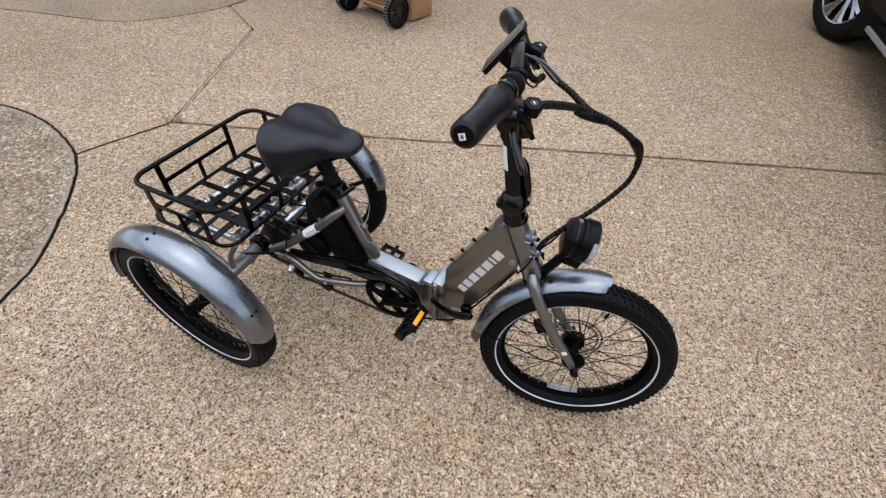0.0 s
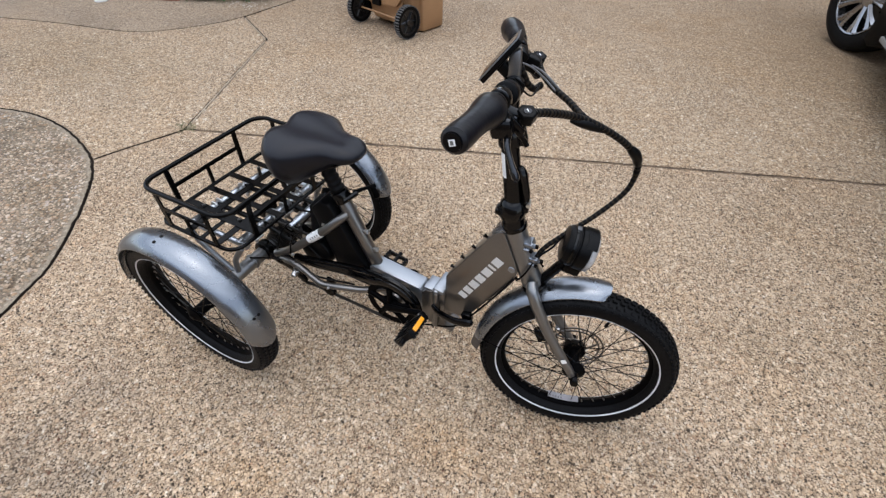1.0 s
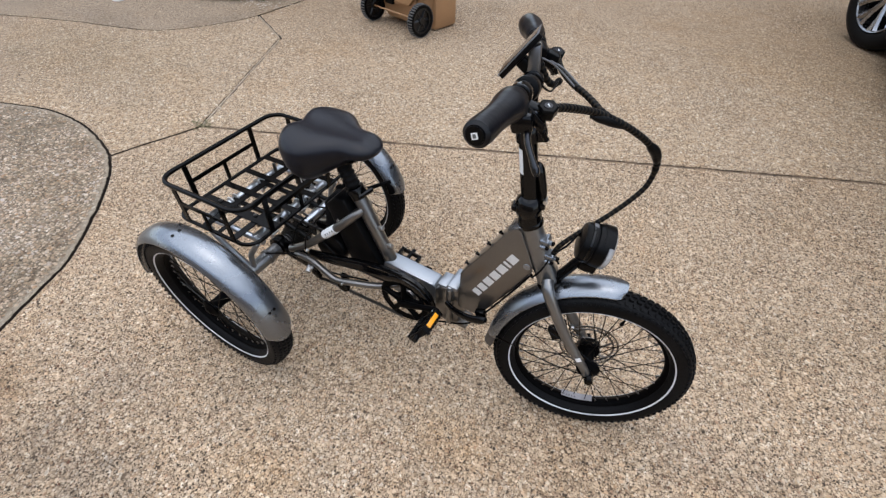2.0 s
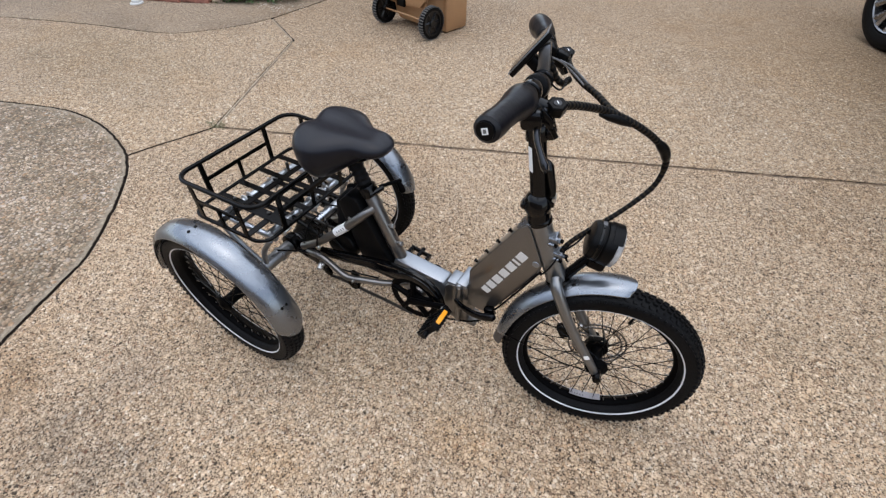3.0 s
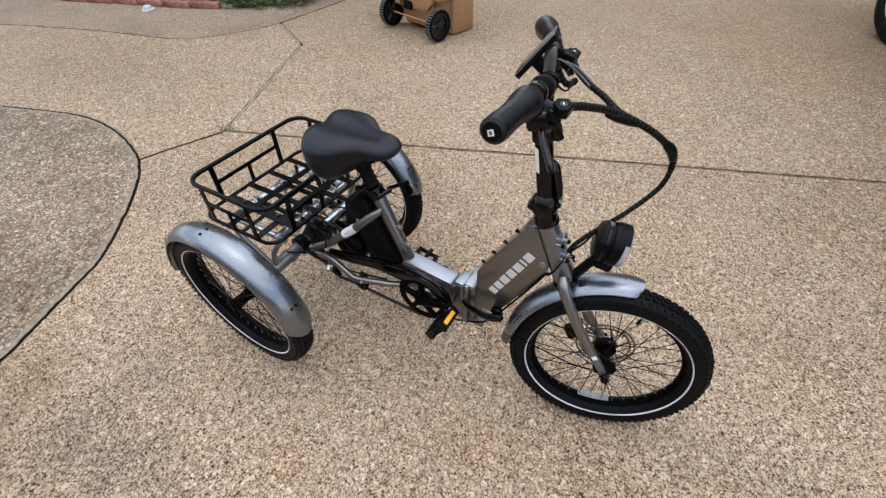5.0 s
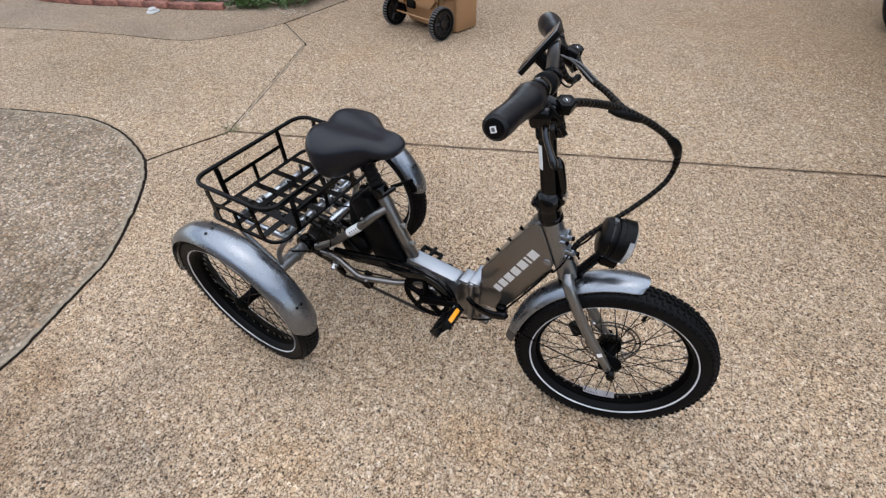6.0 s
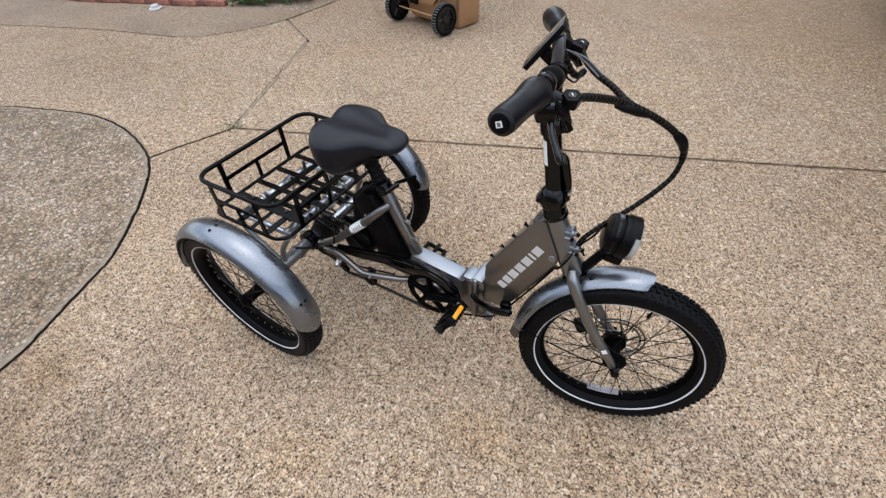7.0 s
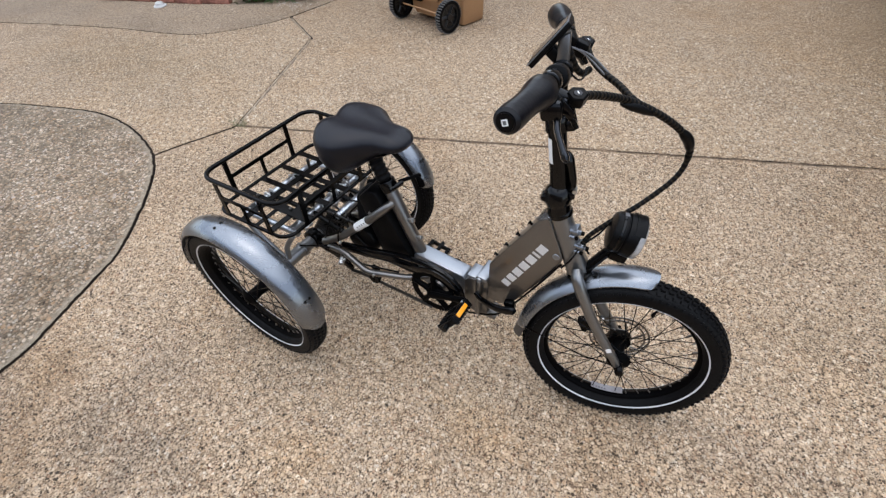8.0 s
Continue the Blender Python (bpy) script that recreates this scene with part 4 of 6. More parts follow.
PANEL = [(-0.248, 0.660), (-0.258, 0.664), (-0.277, 0.646), (-0.394, 0.440), (-0.396, 0.292), (-0.335, 0.292), (-0.318, 0.306), (-0.212, 0.508), (-0.202, 0.545), (-0.205, 0.565)]
down = Shape().plate(PANEL, -0.027, 0.027, 0.005).done("down_tube", M_PAINT, trike, "boxy gunmetal folding main tube")
for y in (-0.0255, 0.0255):
    Shape().tube(spline([(-0.214, y, 0.506), (-0.2035, y, 0.545), (-0.2065, y, 0.566), (-0.228, y, 0.614), (-0.249, y, 0.660)], 5), 0.0020, 8).done("weld_bead", M_FORK, down)
for i in range(4):
    c = Vector((-0.392, 0, 0.444)) + Vector((0.117, 0, 0.206)) * (0.12 + 0.24 * i)
    up = Vector((-0.206, 0, 0.117)).normalized()
    c.y = -0.010
    Shape().tube([c - up * 0.002, c + up * 0.006, c + up * 0.0065, c + up * 0.011], [0.0035, 0.0035, 0.0055, 0.0045], 8).done("stud", M_GLOSS, down)
    c2 = Vector((-0.318, 0, 0.306)) + Vector((0.129, 0, 0.246)) * (0.10 + 0.24 * i)
    Shape().tube([c2 + up * 0.002, c2 - up * 0.006, c2 - up * 0.009], [0.0045, 0.0055, 0.004], 8).done("stud", M_GLOSS, down)
Shape().lathe([(0.001, -0.0292), (0.0085, -0.0292), (0.0095, -0.0282), (0.0095, -0.026)], 20, closed=False, m=Matrix.Translation((-0.216, 0, 0.556))).done("round_badge", M_SILVER, down)
shoulder = Shape().box((0.036, 0.046, 0.004), pose(-0.2655, 0.0, 0.6575, 0, -36, 0), 0.0015)
shoulder.box((0.016, 0.050, 0.004), pose(-0.2475, 0.0, 0.6655, 0, -8, 0), 0.0015)
shoulder.done("shoulder_plate", M_FENDER, down, "bare grey plate on the tube shoulder")
# pale marks along the panel, plain blocks
MARK_AT = Vector((-0.3435, -0.0276, 0.3845))
mark_u, mark_v = Vector((0.448, 0, 0.894)), Vector((-0.894, 0, 0.448))
pos = 0.0
for wd in (0.024, 0.027, 0.031, 0.030, 0.031, 0.011, 0.031):
    c = MARK_AT + mark_u * (pos + wd / 2)
    m = Matrix(((mark_u.x, 0, mark_v.x, c.x), (0, 1, 0, c.y), (mark_u.z, 0, mark_v.z, c.z), (0, 0, 0, 1)))
    Shape().box((wd - 0.004, 0.0012, 0.024), m).done("paint_mark", M_MARK, down, "pale grey painted block", smooth=False)
    pos += wd + 0.005

hinge = Shape().plate([(-0.470, 0.335), (-0.455, 0.352), (-0.432, 0.356), (-0.430, 0.205), (-0.470, 0.215)], -0.030, 0.030, 0.004)
hinge.plate([(-0.428, 0.205), (-0.428, 0.366), (-0.393, 0.366), (-0.390, 0.222), (-0.362, 0.215), (-0.362, 0.200)], -0.029, 0.029, 0.004)
hinge = hinge.done("frame_hinge", M_PAINT, trike, "folding frame hinge")
Shape().box((0.034, 0.080, 0.016), pose(-0.411, 0.002, 0.374, 0, 4, 0), 0.005).box((0.016, 0.020, 0.052), pose(-0.418, -0.033, 0.352), 0.005).done("hinge_cap", M_SILVER, hinge, "bare metal hinge cap")
Shape().box((0.030, 0.056, 0.008), pose(-0.449, 0, 0.3575), 0.003).done("hinge_plate", M_SILVER, hinge, "bare metal hinge plate")
Shape().rod((-0.418, -0.036, 0.215), (-0.418, -0.036, 0.365), 0.009, 12, bevel=0.002).done("hinge_pin", M_PAINT, hinge)
Shape().tube(spline([(-0.425, -0.046, 0.318), (-0.395, -0.055, 0.309), (-0.345, -0.060, 0.308), (-0.306, -0.055, 0.316), (-0.294, -0.046, 0.322)], 4), [0.008, 0.009, 0.010, 0.011, 0.0115, 0.012, 0.0125, 0.013, 0.0135, 0.014, 0.0145, 0.015, 0.015, 0.014, 0.012, 0.010, 0.006], 10, flat=0.7).done("hinge_lever", M_GLOSS, hinge, "black quick release lever")
Shape().box((0.03, 0.02, 0.028), pose(-0.316, -0.036, 0.318, 0, -20, 0), 0.004).done("lever_catch", M_GLOSS, hinge)

# paler colour than the gunmetal frame stands in for sky reflected on the top
cross = Shape().plate([(-0.655, 0.352), (-0.640, 0.358), (-0.482, 0.343), (-0.470, 0.335), (-0.470, 0.215), (-0.52, 0.225), (-0.60, 0.235), (-0.66, 0.25)], -0.027, 0.027, 0.005).done("cross_tube", M_SILVER, trike, "wide low step-through tube")
seat_dir = Vector((-0.098, 0, 0.221)).normalized()
seat_base = Vector((-0.612, 0, 0.275))
seat_at = lambda z: seat_base + seat_dir * ((z - seat_base.z) / seat_dir.z)
seat_tube = Shape().rod(seat_at(0.255), seat_at(0.562), 0.0205, 24, bevel=0.001).done("seat_tube", M_PAINT, trike, "gunmetal seat tube")
for z in (0.40, 0.46):
    c = seat_at(z) + Vector((0.019, -0.004, 0.008))
    Shape().rod(c, c + Vector((0.017, -0.003, 0.008)), 0.0072, 8, bevel=0.001).done("stud", M_STEEL, seat_tube)
clamp = Shape().rod(seat_at(0.556), seat_at(0.588), 0.027, 24, bevel=0.003)
clamp.rod(seat_at(0.572) + Vector((0.02, -0.02, 0)), seat_at(0.572) + Vector((0.03, 0.03, 0.0)), 0.008, 10)
clamp = clamp.done("seat_clamp", M_GLOSS, trike)
lever_at = seat_at(0.574) + Vector((0.022, 0.026, 0.0))
knob = Shape().tube([lever_at, lever_at + Vector((0.022, 0.030, 0.004)), lever_at + Vector((0.040, 0.056, 0.004))], [0.0065, 0.0055, 0.0065], 8)
knob.tube([lever_at + Vector((0.036, 0.044, 0.004)), lever_at + Vector((0.044, 0.048, -0.014)), lever_at + Vector((0.046, 0.050, -0.028)), lever_at + Vector((0.046, 0.050, -0.034))], [0.006, 0.010, 0.011, 0.006], 10)
knob.done("clamp_lever", M_DEEP, clamp)
post = seat_at(0.58)
Shape().rod(post, seat_at(0.70), 0.0168, 20).done("seat_post", M_BLACK, trike, "black seat post")
boot = []
for i in range(13):
    z = 0.590 + 0.09 * i / 12
    boot.append((seat_at(z), 0.0225 if i % 2 else 0.019))
Shape().tube([b[0] for b in boot], [b[1] for b in boot], 20).done("post_boot", M_RUBBER, trike, "ribbed rubber boot round the seat post")


def saddle_shape():
    """A wide two-cheek saddle with a short nose."""
    s = Shape()
    n, k = 36, 40
    x0, x1 = -0.930, -0.652
    rows = []
    for i in range(n + 1):
        u = 0.5 - 0.5 * math.cos(math.pi * i / n)
        x = x0 + (x1 - x0) * u
        if u < 0.34:
            half = 0.125 * (max(0.0, 1 - ((0.34 - u) / 0.345) ** 2.3)) ** 0.5
        else:
            v = (u - 0.34) / 0.66
            half = 0.058 + 0.067 * (0.5 + 0.5 * math.cos(math.pi * min(1, v * 1.62)))
            half *= math.sqrt(max(0.0, 1 - max(0, (v - 0.66) / 0.345) ** 2.2))
        half = max(half, 0.004)
        edge = min(1.0, min(u / 0.20, (1 - u) / 0.22))
        swell = math.sqrt(max(0.02, 1 - (1 - edge) ** 2))
        top = 0.786 - 0.026 * u - 0.008 * math.sin(math.pi * u)
        mid = 0.722 + 0.012 * u
        low = 0.606 + 0.100 * min(1.0, max(0, u - 0.30) / 0.50)
        for j in range(k):
            w = 2 * math.pi * j / k
            c, t = math.cos(w), math.sin(w)
            y = half * math.copysign(abs(c) ** 0.86, c)
            h = (top - mid) if t >= 0 else (mid - low)
            z = mid + h * swell * math.copysign(abs(t) ** (1.0 if t > 0 else 0.72), t)
            if t > 0:
                rear = max(0.0, 1 - u / 0.80)
                z -= 0.015 * rear * math.exp(-(y / 0.040) ** 2) * t
                z -= 0.005 * math.exp(-(y / 0.022) ** 2) * t
            xx = x + 0.010 * math.exp(-(y / 0.042) ** 2) * max(0.0, 1 - u / 0.30)
            rows.append((xx, y * (1 - 0.10 * max(0.0, -t)), z))
    faces = []
    for i in range(n):
        for j in range(k):
            q = (j + 1) % k
            faces.append((i * k + j, i * k + q, (i + 1) * k + q, (i + 1) * k + j))
    faces.append(tuple(range(k))[::-1])
    faces.append(tuple(n * k + j for j in range(k)))
    return s.add(rows, faces)


saddle = saddle_shape().done("saddle", M_VINYL, trike, "wide padded black vinyl saddle")
saddle.data.set_sharp_from_angle(angle=radians(80))
rails = Shape()
for y in (-0.025, 0.025):
    rails.tube(spline([(-0.86, y * 1.3, 0.70), (-0.84, y, 0.678), (-0.76, y, 0.676), (-0.70, y * 0.7, 0.705)], 4), 0.0035, 8)
rails.box((0.05, 0.06, 0.03), pose(-0.79, 0, 0.685), 0.005)
rails.done("saddle_rails", M_GLOSS, saddle)

# battery behind the seat tube
bat_top, bat_low = seat_at(0.545), seat_at(0.285)
battery = Shape().plate([(bat_low.x - 0.030, 0.270), (bat_low.x - 0.015, 0.29), (bat_top.x - 0.025, 0.540), (bat_top.x - 0.035, 0.556), (bat_top.x - 0.065, 0.560), (bat_top.x - 0.105, 0.520), (bat_low.x - 0.150, 0.30), (bat_low.x - 0.145, 0.272)], -0.040, 0.040, 0.008).done("battery", M_PLASTIC, trike, "black battery case behind the seat tube")
Shape().box((0.02, 0.004, 0.012), pose(bat_top.x - 0.06, -0.041, 0.47, 0, 25, 0), 0.001).done("key_lock", M_STEEL, battery)
Shape().plate([(-0.868, 0.40), (-0.840, 0.395), (-0.798, 0.47), (-0.808, 0.520), (-0.832, 0.540), (-0.853, 0.515)], -0.030, 0.034, 0.012).done("cable_cover", M_RUBBER, trike, "soft black rubber cable cover")
Shape().rod((-0.85, -0.045, 0.335), (-0.85, 0.05, 0.335), 0.058, 28, bevel=0.006).done("motor_housing", M_PLASTIC, trike, "round black motor housing")

# stays
for k in (-1, 1):
    st = Shape().tube(spline([(-0.722, 0.012 * k, 0.522), (-0.735, 0.030 * k, 0.512), (-0.760, 0.046 * k, 0.488), (-0.805, 0.056 * k, 0.445), (-0.905, 0.068 * k, 0.355), (-0.950, 0.074 * k, 0.322), (-0.990, 0.080 * k, 0.300)], 5), 0.0135, 14).done("seat_stay", M_PAINT, trike, "bent seat stay tube")
    if k < 0:
        a, b = Vector((-0.796, -0.0550, 0.4535)), Vector((-0.842, -0.0603, 0.4120))
        Shape().tube([a, b], 0.0143, 16).done("sticker", M_LABEL, st, "white paper label wrapped round the stay")
        for i in range(4):
            c = a.lerp(b, 0.22 + 0.19 * i) + Vector((0.004, -0.0128, 0.0052))
            Shape().box((0.0045, 0.002, 0.006), Matrix.Translation(c) @ pose(0, 0, 0, 0, -42, 0)).done("label_print", M_INK, st, smooth=False)
    Shape().tube(spline([(-0.965, 0.086 * k, 0.292), (-0.915, 0.096 * k, 0.309), (-0.870, 0.100 * k, 0.306), (-0.824, 0.104 * k, 0.288), (-0.785, 0.104 * k, 0.275), (-0.721, 0.090 * k, 0.281), (-0.660, 0.064 * k, 0.277), (-0.600, 0.030 * k, 0.283)], 5), 0.0105, 12).done("chain_stay", M_PAINT, trike, "curved chain stay tube")

for k in (-1, 1):
    drop_plate = Shape().plate([(-1.075, 0.245), (-1.075, 0.292), (-1.040, 0.305), (-0.985, 0.312), (-0.960, 0.300), (-0.905, 0.246), (-0.905, 0.222), (-0.950, 0.222), (-1.030, 0.236)], 0.066 * k - 0.005, 0.066 * k + 0.005, 0.003)
    drop_plate.done("axle_plate", M_BLACK, trike, "black steel plate between stays and axle")
# rear axle housing
axle = Shape()
axle.rod((AXLE_X, -0.262, 0.272), (AXLE_X, 0.262, 0.272), 0.0225, 24, bevel=0.003)
axle.rod((AXLE_X, -0.136, 0.272), (AXLE_X, -0.126, 0.272), 0.027, 24, bevel=0.002)
axle.rod((AXLE_X, 0.126, 0.272), (AXLE_X, 0.136, 0.272), 0.027, 24, bevel=0.002)
axle = axle.done("axle_tube", M_FORK, trike, "gunmetal rear axle tube")
for k in (-1, 1):
    Shape().rod((AXLE_X, 0.255 * k, 0.262), (AXLE_X, 0.29 * k, 0.262), 0.0245, 20, bevel=0.004).done("bearing_cup", M_BLACK, axle)
cogs = Shape()
for i, r in enumerate((0.048, 0.045, 0.042, 0.039, 0.036, 0.033, 0.030)):
    y = 0.012 - 0.0085 * i
    teeth = 2 * int(r * 330)
    prof = []
    for q in range(teeth * 2):
        w = math.pi * q / teeth
        rr = r + (0.0022 if q % 2 else -0.0022)
        prof.append((AXLE_X + rr * math.cos(w), 0.272 + rr * math.sin(w)))
    cogs.plate(prof, y, y + 0.0022)
cogs.done("cassette", M_CHAIN, trike, "stack of dark steel sprockets")
Shape().rod((AXLE_X, -0.085, 0.276), (AXLE_X, -0.052, 0.276), 0.036, 24, bevel=0.006).done("gear_housing", M_BLACK, trike, "black gear housing on the axle")
Shape().rod((AXLE_X, 0.020, 0.276), (AXLE_X, 0.045, 0.276), 0.048, 24, bevel=0.008).done("gear_housing", M_BLACK, trike, "black gear housing on the axle")
disc2 = Shape().lathe([(0.058, 0.05), (0.072, 0.05), (0.072, 0.052), (0.058, 0.052)], 40, Matrix.Translation((AXLE_X, 0, 0.272)))
for i in range(5):
    w = i * 1.2566
    disc2.tube([(AXLE_X + 0.02 * math.cos(w), 0.051, 0.272 + 0.02 * math.sin(w)), (AXLE_X + 0.06 * math.cos(w + 0.4), 0.051, 0.272 + 0.06 * math.sin(w + 0.4))], 0.003, 6)
disc2.done("rear_brake_disc", M_STEEL, trike, "steel rear brake disc")
der = Shape()
der.box((0.05, 0.022, 0.022), pose(-1.0, -0.075, 0.268, 0, 20, 0), 0.005)
der.plate([(-0.985, 0.250), (-0.965, 0.262), (-0.90, 0.205), (-0.905, 0.185), (-0.925, 0.188)], -0.070, -0.066, 0.001)
der.lathe([(0.004, -0.068), (0.018, -0.068), (0.018, -0.062), (0.004, -0.062)], 14, Matrix.Translation((-0.915, 0, 0.20)))
der.lathe([(0.004, -0.068), (0.018, -0.068), (0.018, -0.062), (0.004, -0.062)], 14, Matrix.Translation((-0.965, 0, 0.245)))
der.done("derailleur", M_BLACK, trike, "black derailleur")
Shape().rod((-0.884, -0.128, 0.282), (-0.892, -0.104, 0.288), 0.0095, 10, bevel=0.002).done("barrel_adjuster", M_STEEL, trike, "pale metal cable adjuster")

for x, y, z, r in ((-0.985, -0.073, 0.302, 0.0065), (-0.945, -0.073, 0.284, 0.006), (-0.925, -0.073, 0.262, 0.0055), (-1.040, -0.073, 0.290, 0.006), (-0.868, -0.118, 0.306, 0.005), (-0.900, -0.090, 0.345, 0.0055), (-0.760, -0.108, 0.279, 0.0045)):
    bolt = Shape().rod((x, y, z), (x, y - 0.007, z), r, 6, bevel=0.0008)
    bolt.rod((x, y - 0.007, z), (x, y - 0.010, z), r * 0.55, 8)
    bolt.done("frame_bolt", M_STEEL, trike, "bright hexagonal frame bolt")
for pts in ([(-0.86, -0.06, 0.44), (-0.90, -0.075, 0.40), (-0.915, -0.085, 0.35), (-0.90, -0.095, 0.31)],
            [(-0.93, -0.03, 0.43), (-0.955, -0.06, 0.40), (-0.965, -0.085, 0.35), (-0.985, -0.080, 0.31)]):
    Shape().tube(spline(pts, 6), 0.0024, 8).done("control_cable", M_PLASTIC, trike, "thin black control cable")

# crank, chain ring and guard
BB = Vector((-0.557, 0, 0.268))
ring_out = []
for q in range(88):
    w = 2 * math.pi * q / 88
    rr = 0.086 + (0.002 if q % 2 else -0.002)
    ring_out.append((rr * math.cos(w), rr * math.sin(w)))
ring = Shape()
inner = [(0.063 * math.cos(2 * math.pi * q / 88), 0.063 * math.sin(2 * math.pi * q / 88)) for q in range(88)]
rv = [(x, y, z) for y in (-0.067, -0.0645) for x, z in ring_out + inner]
rf = []
for q in range(88):
    p = (q + 1) % 88
    rf += [(q, p, 88 + p, 88 + q), (176 + q, 264 + q, 264 + p, 176 + p), (q, 176 + q, 176 + p, p), (88 + q, 88 + p, 264 + p, 264 + q)]
ring.add(rv, rf)
for i in range(5):
    w = radians(72 * i + 20)
    ring.tube([(0.012 * math.cos(w), -0.066, 0.012 * math.sin(w)), (0.045 * math.cos(w), -0.068, 0.045 * math.sin(w)), (0.074 * math.cos(w), -0.066, 0.074 * math.sin(w))], [0.014, 0.009, 0.010], 8, flat=1.0)
ring.lathe([(0.010, -0.0650), (0.033, -0.0650), (0.033, -0.0630), (0.010, -0.0630)], 30)
ring.lathe([(0.004, -0.078), (0.022, -0.078), (0.024, -0.07), (0.024, -0.058), (0.004, -0.058)], 24)
ring.done("chain_ring", M_DEEP, trike, "black spider chain ring", m=Matrix.Translation(BB))
guard = Shape()
gp = []
for q in range(15):
    w = radians(-30 + 150 * q / 14)
    gp.append((BB.x + 0.106 * math.cos(w), BB.z + 0.106 * math.sin(w)))
gp += [(-0.70, 0.361), (-0.82, 0.329), (-0.925, 0.303), (-0.930, 0.286), (-0.82, 0.304), (-0.71, 0.330), (-0.648, 0.338)]
for q in range(9):
    w = radians(128 - 150 * q / 8)
    gp.append((BB.x + 0.087 * math.cos(w), BB.z + 0.087 * math.sin(w)))
guard.plate(gp, -0.077, -0.071, 0.002)
guard.tube(spline([(BB.x + 0.104, -0.062, 0.262), (BB.x + 0.084, -0.062, 0.331), (BB.x + 0.028, -0.062, 0.369), (-0.62, -0.062, 0.3715), (-0.70, -0.062, 0.358), (-0.82, -0.062, 0.326), (-0.925, -0.062, 0.301)], 4), 0.0075, 8, flat=1.3)
guard.done("chain_guard", M_GLOSS, trike, "glossy black chain guard")
Shape().rod((-0.557, -0.05, 0.268), (-0.557, 0.05, 0.268), 0.024, 20, bevel=0.003).done("bottom_bracket", M_PAINT, trike)

link = Shape().box((0.0115, 0.008, 0.0098), None, 0.002)
chain_run = [Vector(p) for p in spline([(BB.x - 0.012, -0.066, BB.z - 0.086), (-0.66, -0.066, 0.186), (-0.76, -0.066, 0.188), (-0.86, -0.066, 0.190), (-0.905, -0.066, 0.184)], 10)]
chain = Shape()
for a, b in zip(chain_run, chain_run[1:]):
    n = max(1, round((b - a).length / 0.0127))
    for i in range(n):
        c = a.lerp(b, (i + 0.5) / n)
        chain.add(link.v, link.f, Matrix.Translation(c) @ Matrix.Rotation(-math.atan2(b.z - a.z, b.x - a.x), 4, "Y"))
chain.done("chain", M_CHAIN, trike, "oiled roller chain")
top_run = [Vector((-0.845, -0.034, 0.392)), Vector((-1.04, -0.028, 0.390))]
chain = Shape()
for i in range(16):
    chain.add(link.v, link.f, Matrix.Translation(top_run[0].lerp(top_run[1], (i + 0.5) / 16)))
chain.done("chain", M_CHAIN, trike, "oiled roller chain")
guide = Shape().lathe([(0.004, -0.074), (0.020, -0.074), (0.022, -0.07), (0.022, -0.062), (0.020, -0.058), (0.004, -0.058)], 18, Matrix.Translation((-0.80, 0, 0.200)))
guide.box((0.03, 0.012, 0.05), pose(-0.80, -0.055, 0.222), 0.003)
guide.done("chain_tensioner", M_BLACK, trike)

PEDAL_TURN = math.atan2(0.062, 0.125)
for k in (-1, 1):
    d = Vector((math.cos(PEDAL_TURN), 0, math.sin(PEDAL_TURN))) * (1 if k < 0 else -1)
    a = BB + Vector((0, 0.082 * k, 0))
    b = a + d * 0.138 + Vector((0, 0.014 * k, 0))
    crank = Shape().tube([a - d * 0.012, a, a.lerp(b, 0.5), b, b + d * 0.012], [0.010, 0.015, 0.011, 0.012, 0.006], 12, flat=0.6).done("crank_arm", M_DEEP, trike, "black crank arm")
    Shape().rod(b + Vector((0, 0.004 * k, 0)), b + Vector((0, 0.014 * k, 0)), 0.0085, 10, bevel=0.002).done("pedal_bolt", M_STEEL, crank, "bright pedal axle end")
    c = b + (Vector((0, -0.060, -0.002)) if k < 0 else Vector((0, 0.048, -0.004)))
    m = Matrix.Translation(c) @ Matrix.Rotation(radians(-56 if k < 0 else 10), 4, "Y") @ Matrix.Scale(0.93 if k < 0 else 0.84, 4)
    pedal = Shape()
    for x in (-0.042, 0.042):
        pedal.box((0.013, 0.086, 0.024), Matrix.Translation((x, 0, 0)), 0.003)
        for i in range(7):
            pedal.box((0.013, 0.005, 0.030), Matrix.Translation((x, -0.038 + 0.0126 * i, 0)))
    for y in (-0.040, 0.0, 0.040):
        pedal.box((0.090, 0.010, 0.020), Matrix.Translation((0, y, 0)), 0.003)
    pedal.rod((0, -0.062, 0), (0, 0.062, 0), 0.009, 10)
    pedal = pedal.done("pedal", M_PLASTIC, crank, "ribbed black plastic pedal", m=m)
    if k < 0:
        for x in (-1, 1):
            Shape().box((0.005, 0.052, 0.014), None, 0.0015).done("reflector", M_AMBER, crank, "amber pedal reflector", m=m @ Matrix.Translation((0.0492 * x, 0, 0.002)))

# ---- rear basket ----
BX0, BX1, BY = -1.280, -0.955, 0.238
basket = Shape()
loop = rounded_loop(BX0, BX1, -BY, BY, 0.573, 0.050)
basket.tube(loop + loop[:2], 0.0074, 10, caps=False)
basket = basket.done("basket", M_BLACK, trike, "black tubular rear cargo basket")
loop = rounded_loop(BX0 + 0.004, BX1 - 0.010, -BY + 0.004, BY - 0.004, 0.440, 0.045)
Shape().tube(loop + loop[:2], 0.0062, 10, caps=False).done("lower_rail", M_BLACK, basket)


